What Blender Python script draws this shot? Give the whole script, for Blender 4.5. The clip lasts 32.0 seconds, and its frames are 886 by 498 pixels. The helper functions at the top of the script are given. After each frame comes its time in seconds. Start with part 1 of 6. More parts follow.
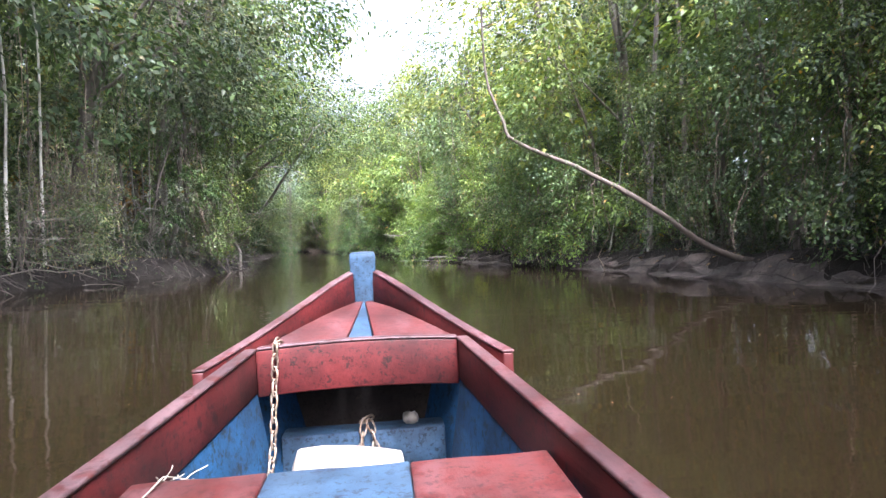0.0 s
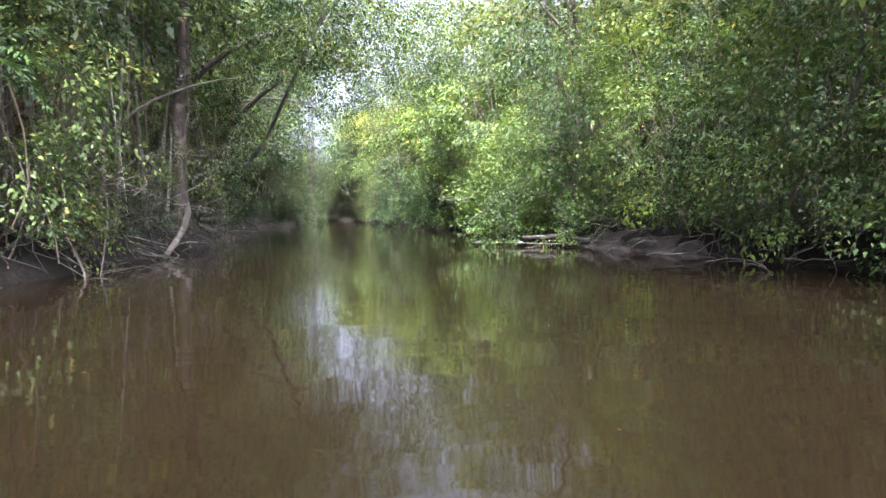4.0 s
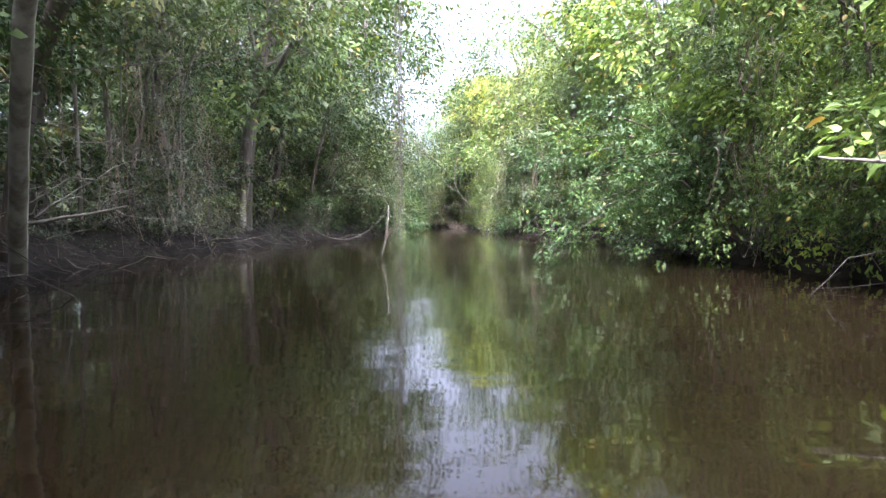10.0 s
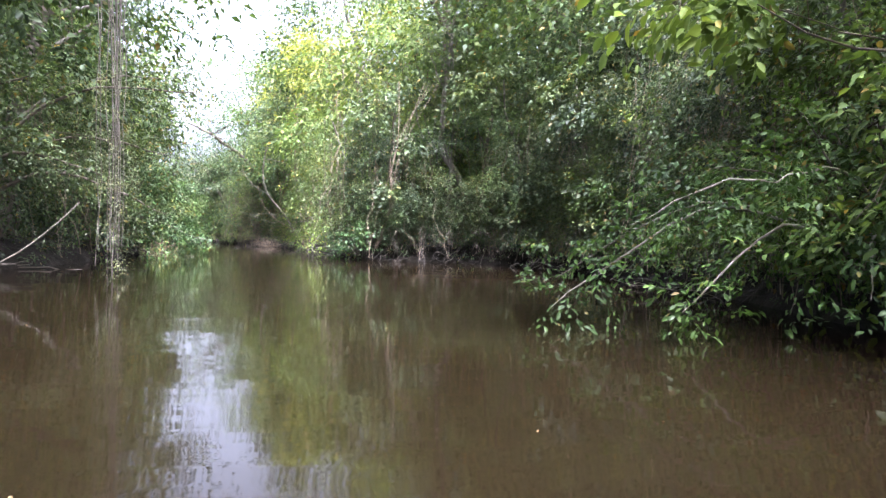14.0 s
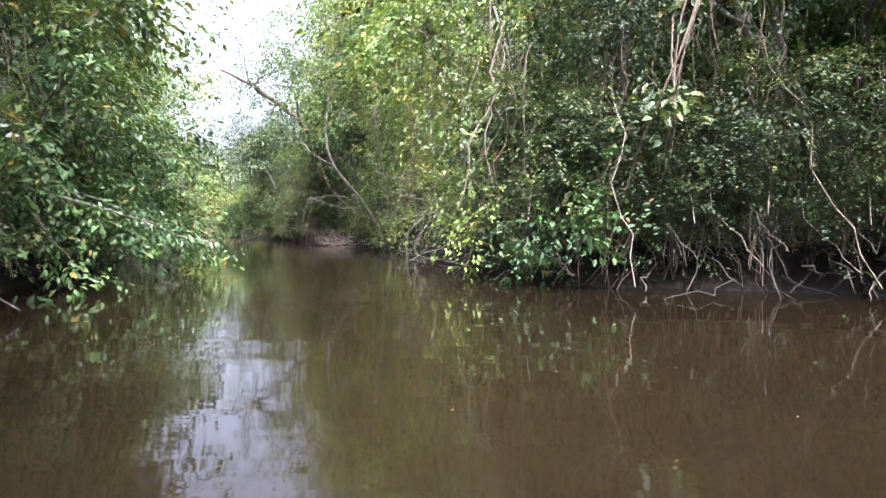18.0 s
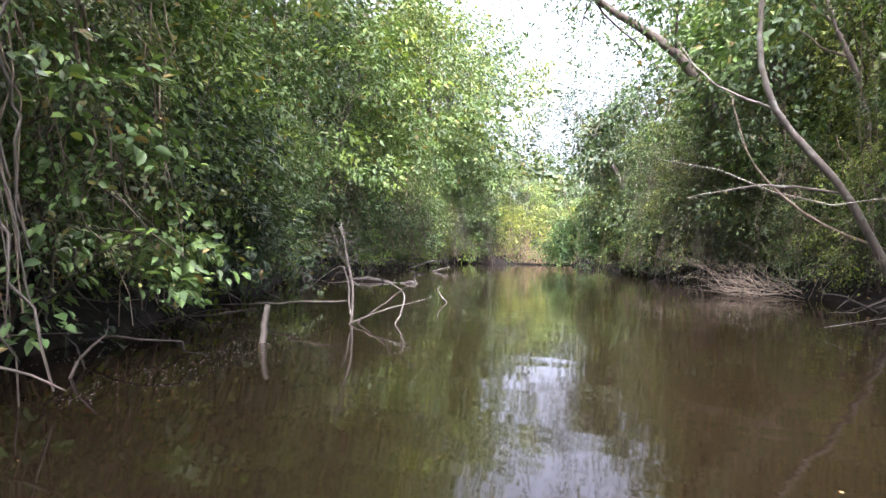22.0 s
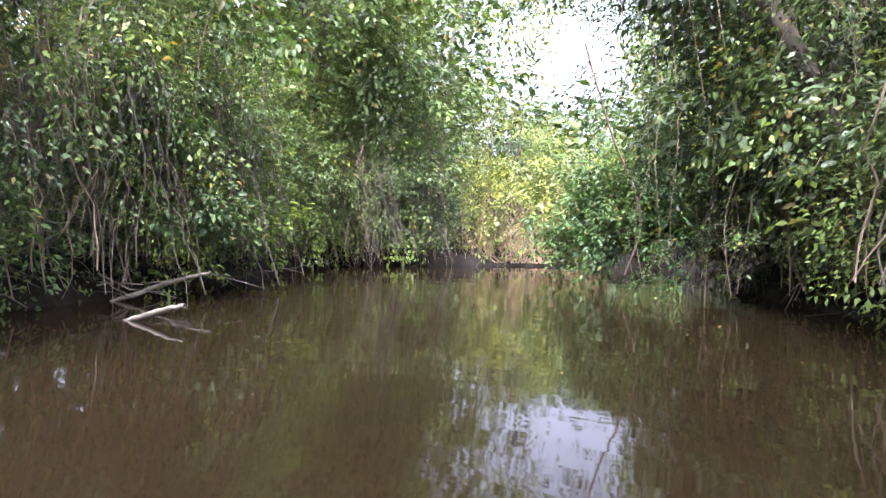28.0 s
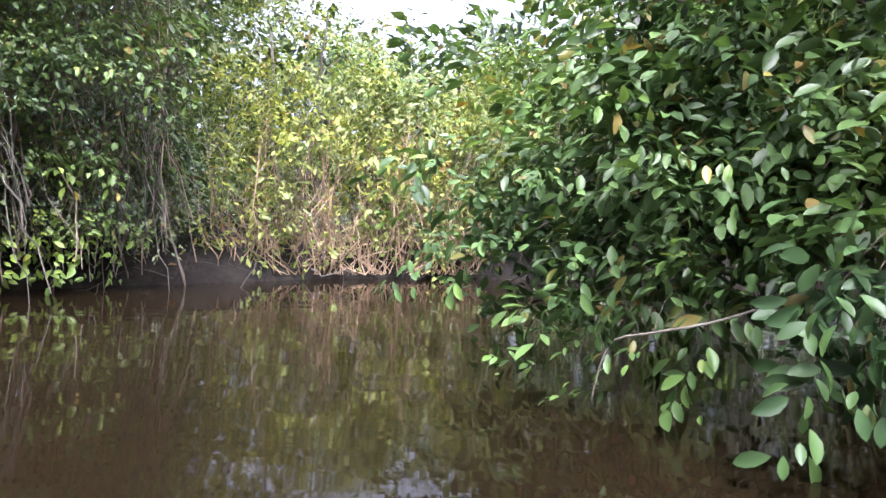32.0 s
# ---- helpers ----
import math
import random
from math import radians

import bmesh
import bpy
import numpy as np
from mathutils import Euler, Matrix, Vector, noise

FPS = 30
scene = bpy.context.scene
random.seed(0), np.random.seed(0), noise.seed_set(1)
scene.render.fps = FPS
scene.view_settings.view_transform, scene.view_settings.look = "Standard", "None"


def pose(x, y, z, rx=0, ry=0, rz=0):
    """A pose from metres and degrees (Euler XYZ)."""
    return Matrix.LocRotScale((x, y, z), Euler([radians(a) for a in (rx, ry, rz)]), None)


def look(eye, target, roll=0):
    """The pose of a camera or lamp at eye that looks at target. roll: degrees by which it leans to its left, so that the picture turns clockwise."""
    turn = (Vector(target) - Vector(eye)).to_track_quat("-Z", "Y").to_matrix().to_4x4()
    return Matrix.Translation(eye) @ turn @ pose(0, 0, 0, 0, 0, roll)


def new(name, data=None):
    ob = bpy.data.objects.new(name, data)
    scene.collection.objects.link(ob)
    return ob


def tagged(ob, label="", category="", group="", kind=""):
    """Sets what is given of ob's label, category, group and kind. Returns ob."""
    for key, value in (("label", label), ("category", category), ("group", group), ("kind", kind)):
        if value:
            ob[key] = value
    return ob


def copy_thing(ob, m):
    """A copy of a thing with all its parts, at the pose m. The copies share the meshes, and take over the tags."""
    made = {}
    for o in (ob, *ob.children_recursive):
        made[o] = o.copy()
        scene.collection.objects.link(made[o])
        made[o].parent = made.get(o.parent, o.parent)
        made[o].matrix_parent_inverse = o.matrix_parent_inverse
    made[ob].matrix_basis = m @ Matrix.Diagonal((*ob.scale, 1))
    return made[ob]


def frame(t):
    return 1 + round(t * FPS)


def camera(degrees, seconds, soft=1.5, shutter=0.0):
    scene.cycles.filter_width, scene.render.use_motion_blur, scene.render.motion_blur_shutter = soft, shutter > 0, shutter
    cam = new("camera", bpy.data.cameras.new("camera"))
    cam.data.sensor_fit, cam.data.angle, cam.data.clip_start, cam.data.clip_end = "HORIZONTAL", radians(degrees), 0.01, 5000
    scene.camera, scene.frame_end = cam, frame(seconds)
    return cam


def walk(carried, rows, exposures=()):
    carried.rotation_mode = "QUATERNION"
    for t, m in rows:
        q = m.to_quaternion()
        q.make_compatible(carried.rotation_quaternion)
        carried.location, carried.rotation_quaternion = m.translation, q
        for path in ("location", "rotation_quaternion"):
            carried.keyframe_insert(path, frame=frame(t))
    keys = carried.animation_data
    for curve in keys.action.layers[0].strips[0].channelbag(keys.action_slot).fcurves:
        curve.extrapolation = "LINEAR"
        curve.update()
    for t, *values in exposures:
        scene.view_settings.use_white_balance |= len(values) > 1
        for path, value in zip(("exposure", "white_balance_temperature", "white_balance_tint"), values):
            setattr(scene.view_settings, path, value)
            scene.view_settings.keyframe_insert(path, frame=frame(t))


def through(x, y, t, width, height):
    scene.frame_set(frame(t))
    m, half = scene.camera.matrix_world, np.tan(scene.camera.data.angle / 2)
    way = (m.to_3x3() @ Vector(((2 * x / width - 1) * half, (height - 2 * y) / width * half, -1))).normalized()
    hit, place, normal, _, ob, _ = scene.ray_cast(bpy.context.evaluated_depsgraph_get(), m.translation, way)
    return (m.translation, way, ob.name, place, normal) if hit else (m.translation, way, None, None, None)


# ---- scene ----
# The eye of somebody sitting in a boat: seconds, place, tilt, lean and heading in degrees.
PATH = [
    (0.0, 0.000, -0.000, 1.001, 89.56, -0.96, -7.16),
    (0.5, -0.043, 1.969, 1.002, 89.47, -0.89, -6.10),
    (1.0, -0.096, 3.924, 1.002, 89.08, -0.71, -5.31),
    (1.5, -0.156, 5.856, 1.002, 88.48, -0.47, -4.70),
    (2.0, -0.227, 7.755, 1.001, 88.49, -0.22, -3.44),
    (2.5, -0.284, 9.619, 1.000, 88.31, 0.16, -2.24),
    (3.0, -0.296, 11.432, 0.998, 88.11, -0.04, -1.49),
    (3.5, -0.261, 13.218, 0.997, 87.62, 0.12, -2.21),
    (4.0, -0.212, 14.968, 0.993, 86.89, -0.16, -3.68),
    (4.5, -0.194, 16.663, 0.997, 87.14, 0.48, -10.97),
    (6.5, -0.765, 23.745, 0.998, 86.78, -0.22, -11.61),
    (7.0, -1.011, 25.653, 1.000, 87.05, -0.53, -8.35),
    (7.5, -1.254, 27.583, 1.001, 87.20, -0.24, -5.32),
    (8.0, -1.488, 29.519, 1.003, 87.68, -0.00, -2.28),
    (8.5, -1.702, 31.459, 1.004, 87.91, 0.14, 1.85),
    (9.0, -1.871, 33.409, 1.002, 87.83, -0.62, 5.23),
    (9.5, -2.020, 35.392, 0.999, 87.59, -0.13, 5.23),
    (10.0, -2.188, 37.421, 0.995, 87.36, 0.04, 5.98),
    (10.5, -2.365, 39.421, 0.995, 87.55, -0.03, 8.34),
    (11.0, -2.549, 41.430, 1.001, 88.29, 0.04, 14.22),
    (11.5, -2.707, 43.444, 1.002, 88.90, 0.45, 16.89),
    (12.0, -2.810, 45.444, 1.003, 88.97, 0.78, 16.54),
    (12.5, -2.884, 47.428, 1.000, 89.12, 1.05, 13.73),
    (13.0, -2.973, 49.414, 1.002, 88.79, 1.50, 9.38),
    (13.5, -3.054, 51.443, 1.001, 89.29, 1.75, -1.43),
    (14.0, -3.149, 53.498, 0.996, 88.98, 1.23, -10.30),
    (14.5, -3.284, 55.548, 0.990, 88.80, 0.46, -15.12),
    (16.5, -4.117, 63.524, 0.998, 88.38, 0.43, -9.09),
    (17.0, -4.420, 65.508, 1.002, 88.39, 0.27, -6.93),
    (17.5, -4.701, 67.519, 1.006, 88.48, 0.31, -5.38),
    (18.0, -4.960, 69.570, 1.008, 87.92, -0.05, -5.28),
    (18.5, -5.214, 71.656, 1.005, 87.25, -0.70, -4.55),
    (19.0, -5.517, 73.766, 0.999, 87.91, -0.75, -0.89),
    (19.5, -5.879, 75.892, 0.991, 88.32, 0.11, 3.38),
    (20.0, -6.241, 77.930, 0.990, 88.18, 0.22, 12.32),
    (20.5, -6.605, 79.935, 1.000, 87.75, 0.10, 17.56),
    (21.0, -6.967, 81.877, 1.005, 88.97, 0.66, 22.38),
    (21.5, -7.319, 83.729, 1.006, 89.44, 1.21, 23.71),
    (22.0, -7.687, 85.510, 1.004, 89.86, 1.42, 25.16),
    (22.5, -8.057, 87.236, 0.996, 90.58, 1.74, 25.43),
    (23.0, -8.451, 88.953, 0.991, 90.32, 1.66, 25.59),
    (23.5, -8.884, 90.619, 0.986, 90.34, 1.31, 25.61),
    (24.0, -9.300, 92.329, 0.981, 90.02, 1.26, 23.97),
    (24.5, -9.703, 93.989, 0.986, 89.97, 1.22, 23.40),
    (25.0, -10.118, 95.593, 0.999, 90.23, 2.55, 21.89),
    (25.5, -10.558, 97.179, 0.996, 89.56, 2.67, 19.77),
    (27.5, -12.558, 103.037, 0.992, 88.71, 1.24, 26.13),
    (28.0, -13.067, 104.423, 0.990, 88.96, 1.04, 25.69),
    (28.5, -13.559, 105.852, 0.991, 88.92, 0.78, 24.19),
    (29.0, -14.105, 107.215, 0.995, 88.90, 1.54, 21.64),
    (29.5, -14.678, 108.505, 0.998, 88.89, 1.38, 19.91),
    (30.0, -15.239, 109.768, 0.999, 89.01, 1.16, 17.73),
    (30.5, -15.782, 111.056, 0.997, 88.43, 0.99, 14.94),
    (31.0, -16.316, 112.383, 0.998, 87.49, 1.45, 11.55),
    (31.5, -16.819, 113.714, 0.996, 87.64, 1.57, 8.59),
    (32.0, -17.321, 115.060, 0.987, 88.23, 1.31, 6.14),
]
cam = camera(69.50, 32.0, soft=1.45)
walk(cam, [(t, Matrix.Translation((x, y, z)) @ pose(0, 0, 0, 0, 0, turn) @ pose(0, 0, 0, tilt) @ pose(0, 0, 0, 0, 0, lean))
           for t, x, y, z, tilt, lean, turn in PATH], exposures=[(0.0, 3.15, 5750, 20), (6.0, 3.2, 5700, 20), (12.0, 3.5, 5700, 22), (17.0, 3.3, 5800, 22), (20.0, 3.15, 5850, 23), (22.0, 3.4, 5900, 23), (25.0, 3.5, 5950, 23), (28.0, 3.45, 5800, 23), (30.0, 3.3, 5800, 23), (32.0, 3.0, 5700, 24)])

# ---- sky and sun: bright haze, a soft high sun from behind ----
SUN_EL, SUN_AZ = radians(60), radians(166)      # azimuth from +y towards +x
world = bpy.data.worlds.new("hazy_sky")
scene.world = world
world.use_nodes = True
wn = world.node_tree
sky = wn.nodes.new("ShaderNodeTexSky")
sky.sky_type, sky.sun_disc = "NISHITA", False
sky.sun_elevation, sky.sun_rotation = SUN_EL, SUN_AZ
sky.air_density, sky.dust_density, sky.ozone_density = 0.6, 10.0, 0.4
wn.nodes["Background"].inputs["Strength"].default_value = 0.17
haze = wn.nodes.new("ShaderNodeHueSaturation")          # thin white cloud takes most of the blue
haze.inputs["Saturation"].default_value = 0.45
wn.links.new(sky.outputs[0], haze.inputs["Color"])
wn.links.new(haze.outputs[0], wn.nodes["Background"].inputs["Color"])
lamp = bpy.data.lights.new("sun", "SUN")
lamp.energy, lamp.angle, lamp.color = 2.0, radians(10), (1.0, 0.96, 0.88)
sun = new("sun", lamp)
sun.matrix_world = look((30 * math.sin(SUN_AZ) * math.cos(SUN_EL), 30 * math.cos(SUN_AZ) * math.cos(SUN_EL), 30 * math.sin(SUN_EL)), (0, 0, 0))


# ---- materials ----
def material(name):
    m = bpy.data.materials.new(name)
    m.use_nodes = True
    nt = m.node_tree
    return m, nt, nt.nodes["Principled BSDF"]


def ramp(nt, source, stops):
    r = nt.nodes.new("ShaderNodeValToRGB")
    while len(r.color_ramp.elements) < len(stops):
        r.color_ramp.elements.new(0.5)
    for e, (p, c) in zip(r.color_ramp.elements, stops):
        e.position, e.color = p, (*c, 1)
    nt.links.new(source, r.inputs[0])
    return r.outputs[0]


def noise_at(nt, scale, detail=5.0, rough=0.6, coords="Object", stretch=None):
    tc = nt.nodes.new("ShaderNodeTexCoord")
    n = nt.nodes.new("ShaderNodeTexNoise")
    n.inputs["Scale"].default_value, n.inputs["Detail"].default_value, n.inputs["Roughness"].default_value = scale, detail, rough
    src = tc.outputs[coords]
    if stretch:
        mp = nt.nodes.new("ShaderNodeMapping")
        mp.inputs["Scale"].default_value = stretch
        nt.links.new(src, mp.inputs[0])
        src = mp.outputs[0]
    nt.links.new(src, n.inputs["Vector"])
    return n.outputs[0]


def mixed(nt, fac, a, b, mode="MIX"):
    mx = nt.nodes.new("ShaderNodeMix")
    mx.data_type, mx.blend_type = "RGBA", mode
    for sock, v in ((mx.inputs[0], fac), (mx.inputs[6], a), (mx.inputs[7], b)):
        if hasattr(v, "links"):
            nt.links.new(v, sock)
        else:
            sock.default_value = v if isinstance(v, float) else (*v, 1)
    return mx.outputs[2]


def bumped(nt, bsdf, height, strength, dist=0.01):
    b = nt.nodes.new("ShaderNodeBump")
    b.inputs["Strength"].default_value, b.inputs["Distance"].default_value = strength, dist
    nt.links.new(height, b.inputs["Height"])
    nt.links.new(b.outputs[0], bsdf.inputs["Normal"])


def leaf_material(name, mid, rough=0.42, through=0.3, old=(0.16, 0.12, 0.04), spread=0.45):
    """Leaves of one colour, a little different from leaf to leaf, from bough to bough and from plant to plant."""
    m, nt, bsdf = material(name)
    geo, info = nt.nodes.new("ShaderNodeNewGeometry"), nt.nodes.new("ShaderNodeObjectInfo")
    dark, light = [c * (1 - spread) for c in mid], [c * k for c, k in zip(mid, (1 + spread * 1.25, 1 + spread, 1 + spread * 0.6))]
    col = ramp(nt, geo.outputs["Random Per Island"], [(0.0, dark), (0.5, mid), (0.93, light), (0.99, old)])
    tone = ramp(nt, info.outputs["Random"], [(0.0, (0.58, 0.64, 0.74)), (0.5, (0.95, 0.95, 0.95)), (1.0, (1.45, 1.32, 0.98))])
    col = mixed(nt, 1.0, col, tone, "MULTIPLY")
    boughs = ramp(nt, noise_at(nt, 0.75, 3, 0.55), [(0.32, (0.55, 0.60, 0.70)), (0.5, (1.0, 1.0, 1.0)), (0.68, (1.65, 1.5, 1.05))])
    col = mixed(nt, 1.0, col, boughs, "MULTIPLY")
    nt.links.new(col, bsdf.inputs["Base Color"])
    bsdf.inputs["Roughness"].default_value = rough
    bsdf.inputs["Specular IOR Level"].default_value = 0.3
    tr = nt.nodes.new("ShaderNodeBsdfTranslucent")
    warm = mixed(nt, 1.0, col, (1.35, 1.35, 0.7), "MULTIPLY")
    nt.links.new(warm, tr.inputs[0])
    mx = nt.nodes.new("ShaderNodeMixShader")
    mx.inputs[0].default_value = through
    nt.links.new(bsdf.outputs[0], mx.inputs[1])
    nt.links.new(tr.outputs[0], mx.inputs[2])
    nt.links.new(mx.outputs[0], nt.nodes["Material Output"].inputs[0])
    return m


def bark_material(name, dark, light, lichen, amount=0.5):
    m, nt, bsdf = material(name)
    col = ramp(nt, noise_at(nt, 9, 8, 0.7, stretch=(1, 1, 0.25)), [(0.3, dark), (0.7, light)])
    patch = ramp(nt, noise_at(nt, 2.2, 4), [(1 - amount - 0.06, (0, 0, 0)), (1 - amount + 0.06, (1, 1, 1))])
    nt.links.new(mixed(nt, patch, col, lichen), bsdf.inputs["Base Color"])
    bsdf.inputs["Roughness"].default_value = 0.85
    bumped(nt, bsdf, noise_at(nt, 22, 6, 0.7, stretch=(1, 1, 0.3)), 0.6, 0.015)
    return m


LEAF = {
    "green": leaf_material("leaf_green", (0.062, 0.104, 0.038), 0.5),
    "bright": leaf_material("leaf_bright", (0.080, 0.136, 0.042), 0.5),
    "grey": leaf_material("leaf_grey_green", (0.096, 0.122, 0.078), 0.52),
    # dark leaf colour, also used to put shade into banks and forest depths
    "dark": leaf_material("leaf_dark_and_shaded", (0.038, 0.064, 0.028), 0.46, 0.24),
    "gold": leaf_material("leaf_yellow_green", (0.108, 0.146, 0.044), 0.5, 0.34),
    "glossy": leaf_material("leaf_glossy", (0.048, 0.098, 0.036), 0.42, 0.24),
    "vivid": leaf_material("leaf_vivid", (0.068, 0.124, 0.032), 0.48, 0.34),
    "dead": leaf_material("leaf_dead", (0.14, 0.098, 0.058), 0.7, 0.3),
}
BARK = {
    "white": bark_material("bark_white", (0.161, 0.143, 0.118), (0.341, 0.322, 0.279), (0.434, 0.422, 0.384), 0.5),
    "pale": bark_material("bark_pale", (0.06, 0.051, 0.042), (0.144, 0.129, 0.108), (0.21, 0.204, 0.18), 0.42),
    "grey": bark_material("bark_grey", (0.042, 0.036, 0.0288), (0.108, 0.0948, 0.078), (0.168, 0.168, 0.144), 0.35),
    "brown": bark_material("bark_brown", (0.033, 0.0252, 0.0192), (0.09, 0.072, 0.0552), (0.18, 0.174, 0.138), 0.30),
    "red": bark_material("bark_reddish", (0.033, 0.0252, 0.0204), (0.075, 0.0576, 0.0462), (0.174, 0.156, 0.126), 0.35),
    "straw": bark_material("straw", (0.136, 0.088, 0.052), (0.32, 0.232, 0.144), (0.368, 0.32, 0.224), 0.3),
    "dry": bark_material("dry_stem", (0.0805, 0.0602, 0.042), (0.175, 0.14, 0.101), (0.217, 0.196, 0.161), 0.3),
    "wet": bark_material("wet_wood", (0.0108, 0.0084, 0.0066), (0.03, 0.024, 0.0186), (0.051, 0.045, 0.0372), 0.3),
}


def mud_material():
    m, nt, bsdf = material("bank_mud")
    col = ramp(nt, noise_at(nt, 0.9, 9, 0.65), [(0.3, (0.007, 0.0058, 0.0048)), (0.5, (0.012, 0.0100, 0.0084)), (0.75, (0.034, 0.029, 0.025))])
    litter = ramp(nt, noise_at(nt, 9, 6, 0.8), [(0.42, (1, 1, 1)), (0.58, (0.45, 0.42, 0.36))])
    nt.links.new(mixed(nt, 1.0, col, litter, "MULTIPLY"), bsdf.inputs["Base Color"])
    bsdf.inputs["Roughness"].default_value = 0.9
    bsdf.inputs["Specular IOR Level"].default_value = 0.2
    bumped(nt, bsdf, noise_at(nt, 7, 8, 0.7), 0.9, 0.06)
    return m


def water_material():
    m, nt, bsdf = material("river_water")
    nt.links.new(ramp(nt, noise_at(nt, 0.25, 3), [(0.3, (0.0058, 0.0040, 0.0020)), (0.7, (0.0078, 0.0053, 0.0026))]), bsdf.inputs["Base Color"])
    bsdf.inputs["Roughness"].default_value = 0.04
    bsdf.inputs["IOR"].default_value = 1.33
    big, small = noise_at(nt, 1.0, 2, 0.5, stretch=(0.55, 1.2, 1)), noise_at(nt, 5.0, 2, 0.5, stretch=(0.5, 1.5, 1))
    b1 = nt.nodes.new("ShaderNodeBump")
    b1.inputs["Strength"].default_value, b1.inputs["Distance"].default_value = 0.22, 0.04
    nt.links.new(big, b1.inputs["Height"])
    b2 = nt.nodes.new("ShaderNodeBump")
    b2.inputs["Strength"].default_value, b2.inputs["Distance"].default_value = 0.06, 0.012
    nt.links.new(small, b2.inputs["Height"])
    nt.links.new(b1.outputs[0], b2.inputs["Normal"])
    nt.links.new(b2.outputs[0], bsdf.inputs["Normal"])
    return m


MUD, WATER = mud_material(), water_material()

# ---- the two banks, as seen from above ----
LEFT = [(-16, -60), (-12, -20), (-10, 5), (-8.3, 16), (-7.7, 20), (-5.7, 25), (-6.2, 31), (-6.4, 37), (-8.5, 43), (-11.4, 49), (-11.6, 57),
        (-12.2, 62), (-11.4, 67), (-10.5, 72), (-10.5, 78), (-11.2, 83), (-13.5, 90), (-15.9, 94), (-20, 101), (-20.8, 106), (-21.5, 111),
        (-23, 115), (-25.5, 121), (-23.5, 124.2), (-19.7, 127.6), (-12, 129.5), (0, 131), (25, 133)]
RIGHT = [(14, -60), (12, -20), (10.5, 5), (9.8, 11), (8.8, 17), (8.7, 20.3), (7.5, 24), (6.9, 28), (5.6, 33), (4.9, 38), (4.2, 43), (3.6, 48),
         (2.9, 53), (3.2, 60), (4.5, 66), (5.0, 72), (4.3, 76), (1.5, 78.4), (-1.7, 79.9), (-2.5, 82), (-3.0, 86), (-3.8, 91), (-4.4, 96),
         (-5.2, 101), (-6.8, 104), (-9, 108), (-10.8, 112), (-12.8, 117), (-13.6, 121), (-11, 124), (-2, 125.5), (25, 127)]


def far_from(line, px, py):
    """Distance of many places from a line in plan."""
    best = np.full(px.shape, 1e9)
    for (ax, ay), (bx, by) in zip(line, line[1:]):
        dx, dy = bx - ax, by - ay
        u = np.clip(((px - ax) * dx + (py - ay) * dy) / (dx * dx + dy * dy), 0, 1)
        best = np.minimum(best, np.hypot(px - ax - u * dx, py - ay - u * dy))
    return best


def in_river(px, py):
    ring = LEFT + RIGHT[::-1]
    odd = np.zeros(px.shape, bool)
    for (ax, ay), (bx, by) in zip(ring, ring[1:] + ring[:1]):
        hit = (ay > py) != (by > py)
        odd ^= hit & (px < (bx - ax) * (py - ay) / ((by - ay) or 1e-9) + ax)
    return odd


def wobble(px, py):
    return (np.sin(px * 1.7 + 0.6 * py) * np.sin(py * 1.3 - 0.4 * px) + 0.5 * np.sin(px * 4.1 + 2 * py) * np.sin(py * 3.7 - px)) / 1.5


def ground_height(px, py):
    d = np.minimum(far_from(LEFT, px, py), far_from(RIGHT, px, py))
    d = np.where(in_river(px, py), -d, d) + 0.18 * wobble(px * 1.3, py * 1.3)
    rise = np.clip(d / 0.9, -1, 1)
    z = np.where(d < 0, -0.9 * (1 - (1 + np.clip(d / 1.5, -1, 0)) ** 2), 0.62 * (1 - (1 - rise.clip(0, 1)) ** 2) + 0.12 * wobble(px, py) * rise.clip(0, 1))
    return z + 0.03 * np.clip(d, 0, 12)


def ground_z(x, y):
    return float(ground_height(np.array([float(x)]), np.array([float(y)]))[0])


def mesh_of(name, verts, faces, mat, smooth=False):
    me = bpy.data.meshes.new(name)
    me.from_pydata(verts, [], faces)
    me.materials.append(mat)
    if smooth:
        me.polygons.foreach_set("use_smooth", np.ones(len(me.polygons), bool))
    me.update()
    return me


def build_ground():
    xs = np.r_[-900, -300, -120, -70, np.arange(-45, 30, 0.6), 45, 70, 120, 300, 900]
    ys = np.r_[-900, -300, -120, -65, np.arange(-45, 150, 0.6), 160, 200, 300, 900]
    gx, gy = np.meshgrid(xs, ys)
    gz = ground_height(gx.ravel(), gy.ravel())
    n = len(xs)
    verts = np.stack([gx.ravel(), gy.ravel(), gz], 1).tolist()
    faces = [(j * n + i, j * n + i + 1, (j + 1) * n + i + 1, (j + 1) * n + i) for j in range(len(ys) - 1) for i in range(n - 1)]
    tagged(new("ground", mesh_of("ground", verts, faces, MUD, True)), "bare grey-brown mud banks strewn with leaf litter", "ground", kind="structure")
    tagged(new("water", mesh_of("water", [(-50, -120, 0), (60, -120, 0), (60, 150, 0), (-50, 150, 0)], [(0, 1, 2, 3)], WATER)),
           "still brown river water mirroring the forest", "water", kind="structure")


build_ground()


def clay_material():
    m, nt, bsdf = material("bare_clay")
    col = ramp(nt, noise_at(nt, 1.6, 8, 0.65), [(0.34, (0.010, 0.008, 0.0065)), (0.5, (0.032, 0.025, 0.0205)), (0.70, (0.095, 0.075, 0.063))])
    nt.links.new(col, bsdf.inputs["Base Color"])
    bsdf.inputs["Roughness"].default_value = 0.8
    bumped(nt, bsdf, noise_at(nt, 9, 8, 0.7), 1.0, 0.05)
    return m


CLAY = clay_material()


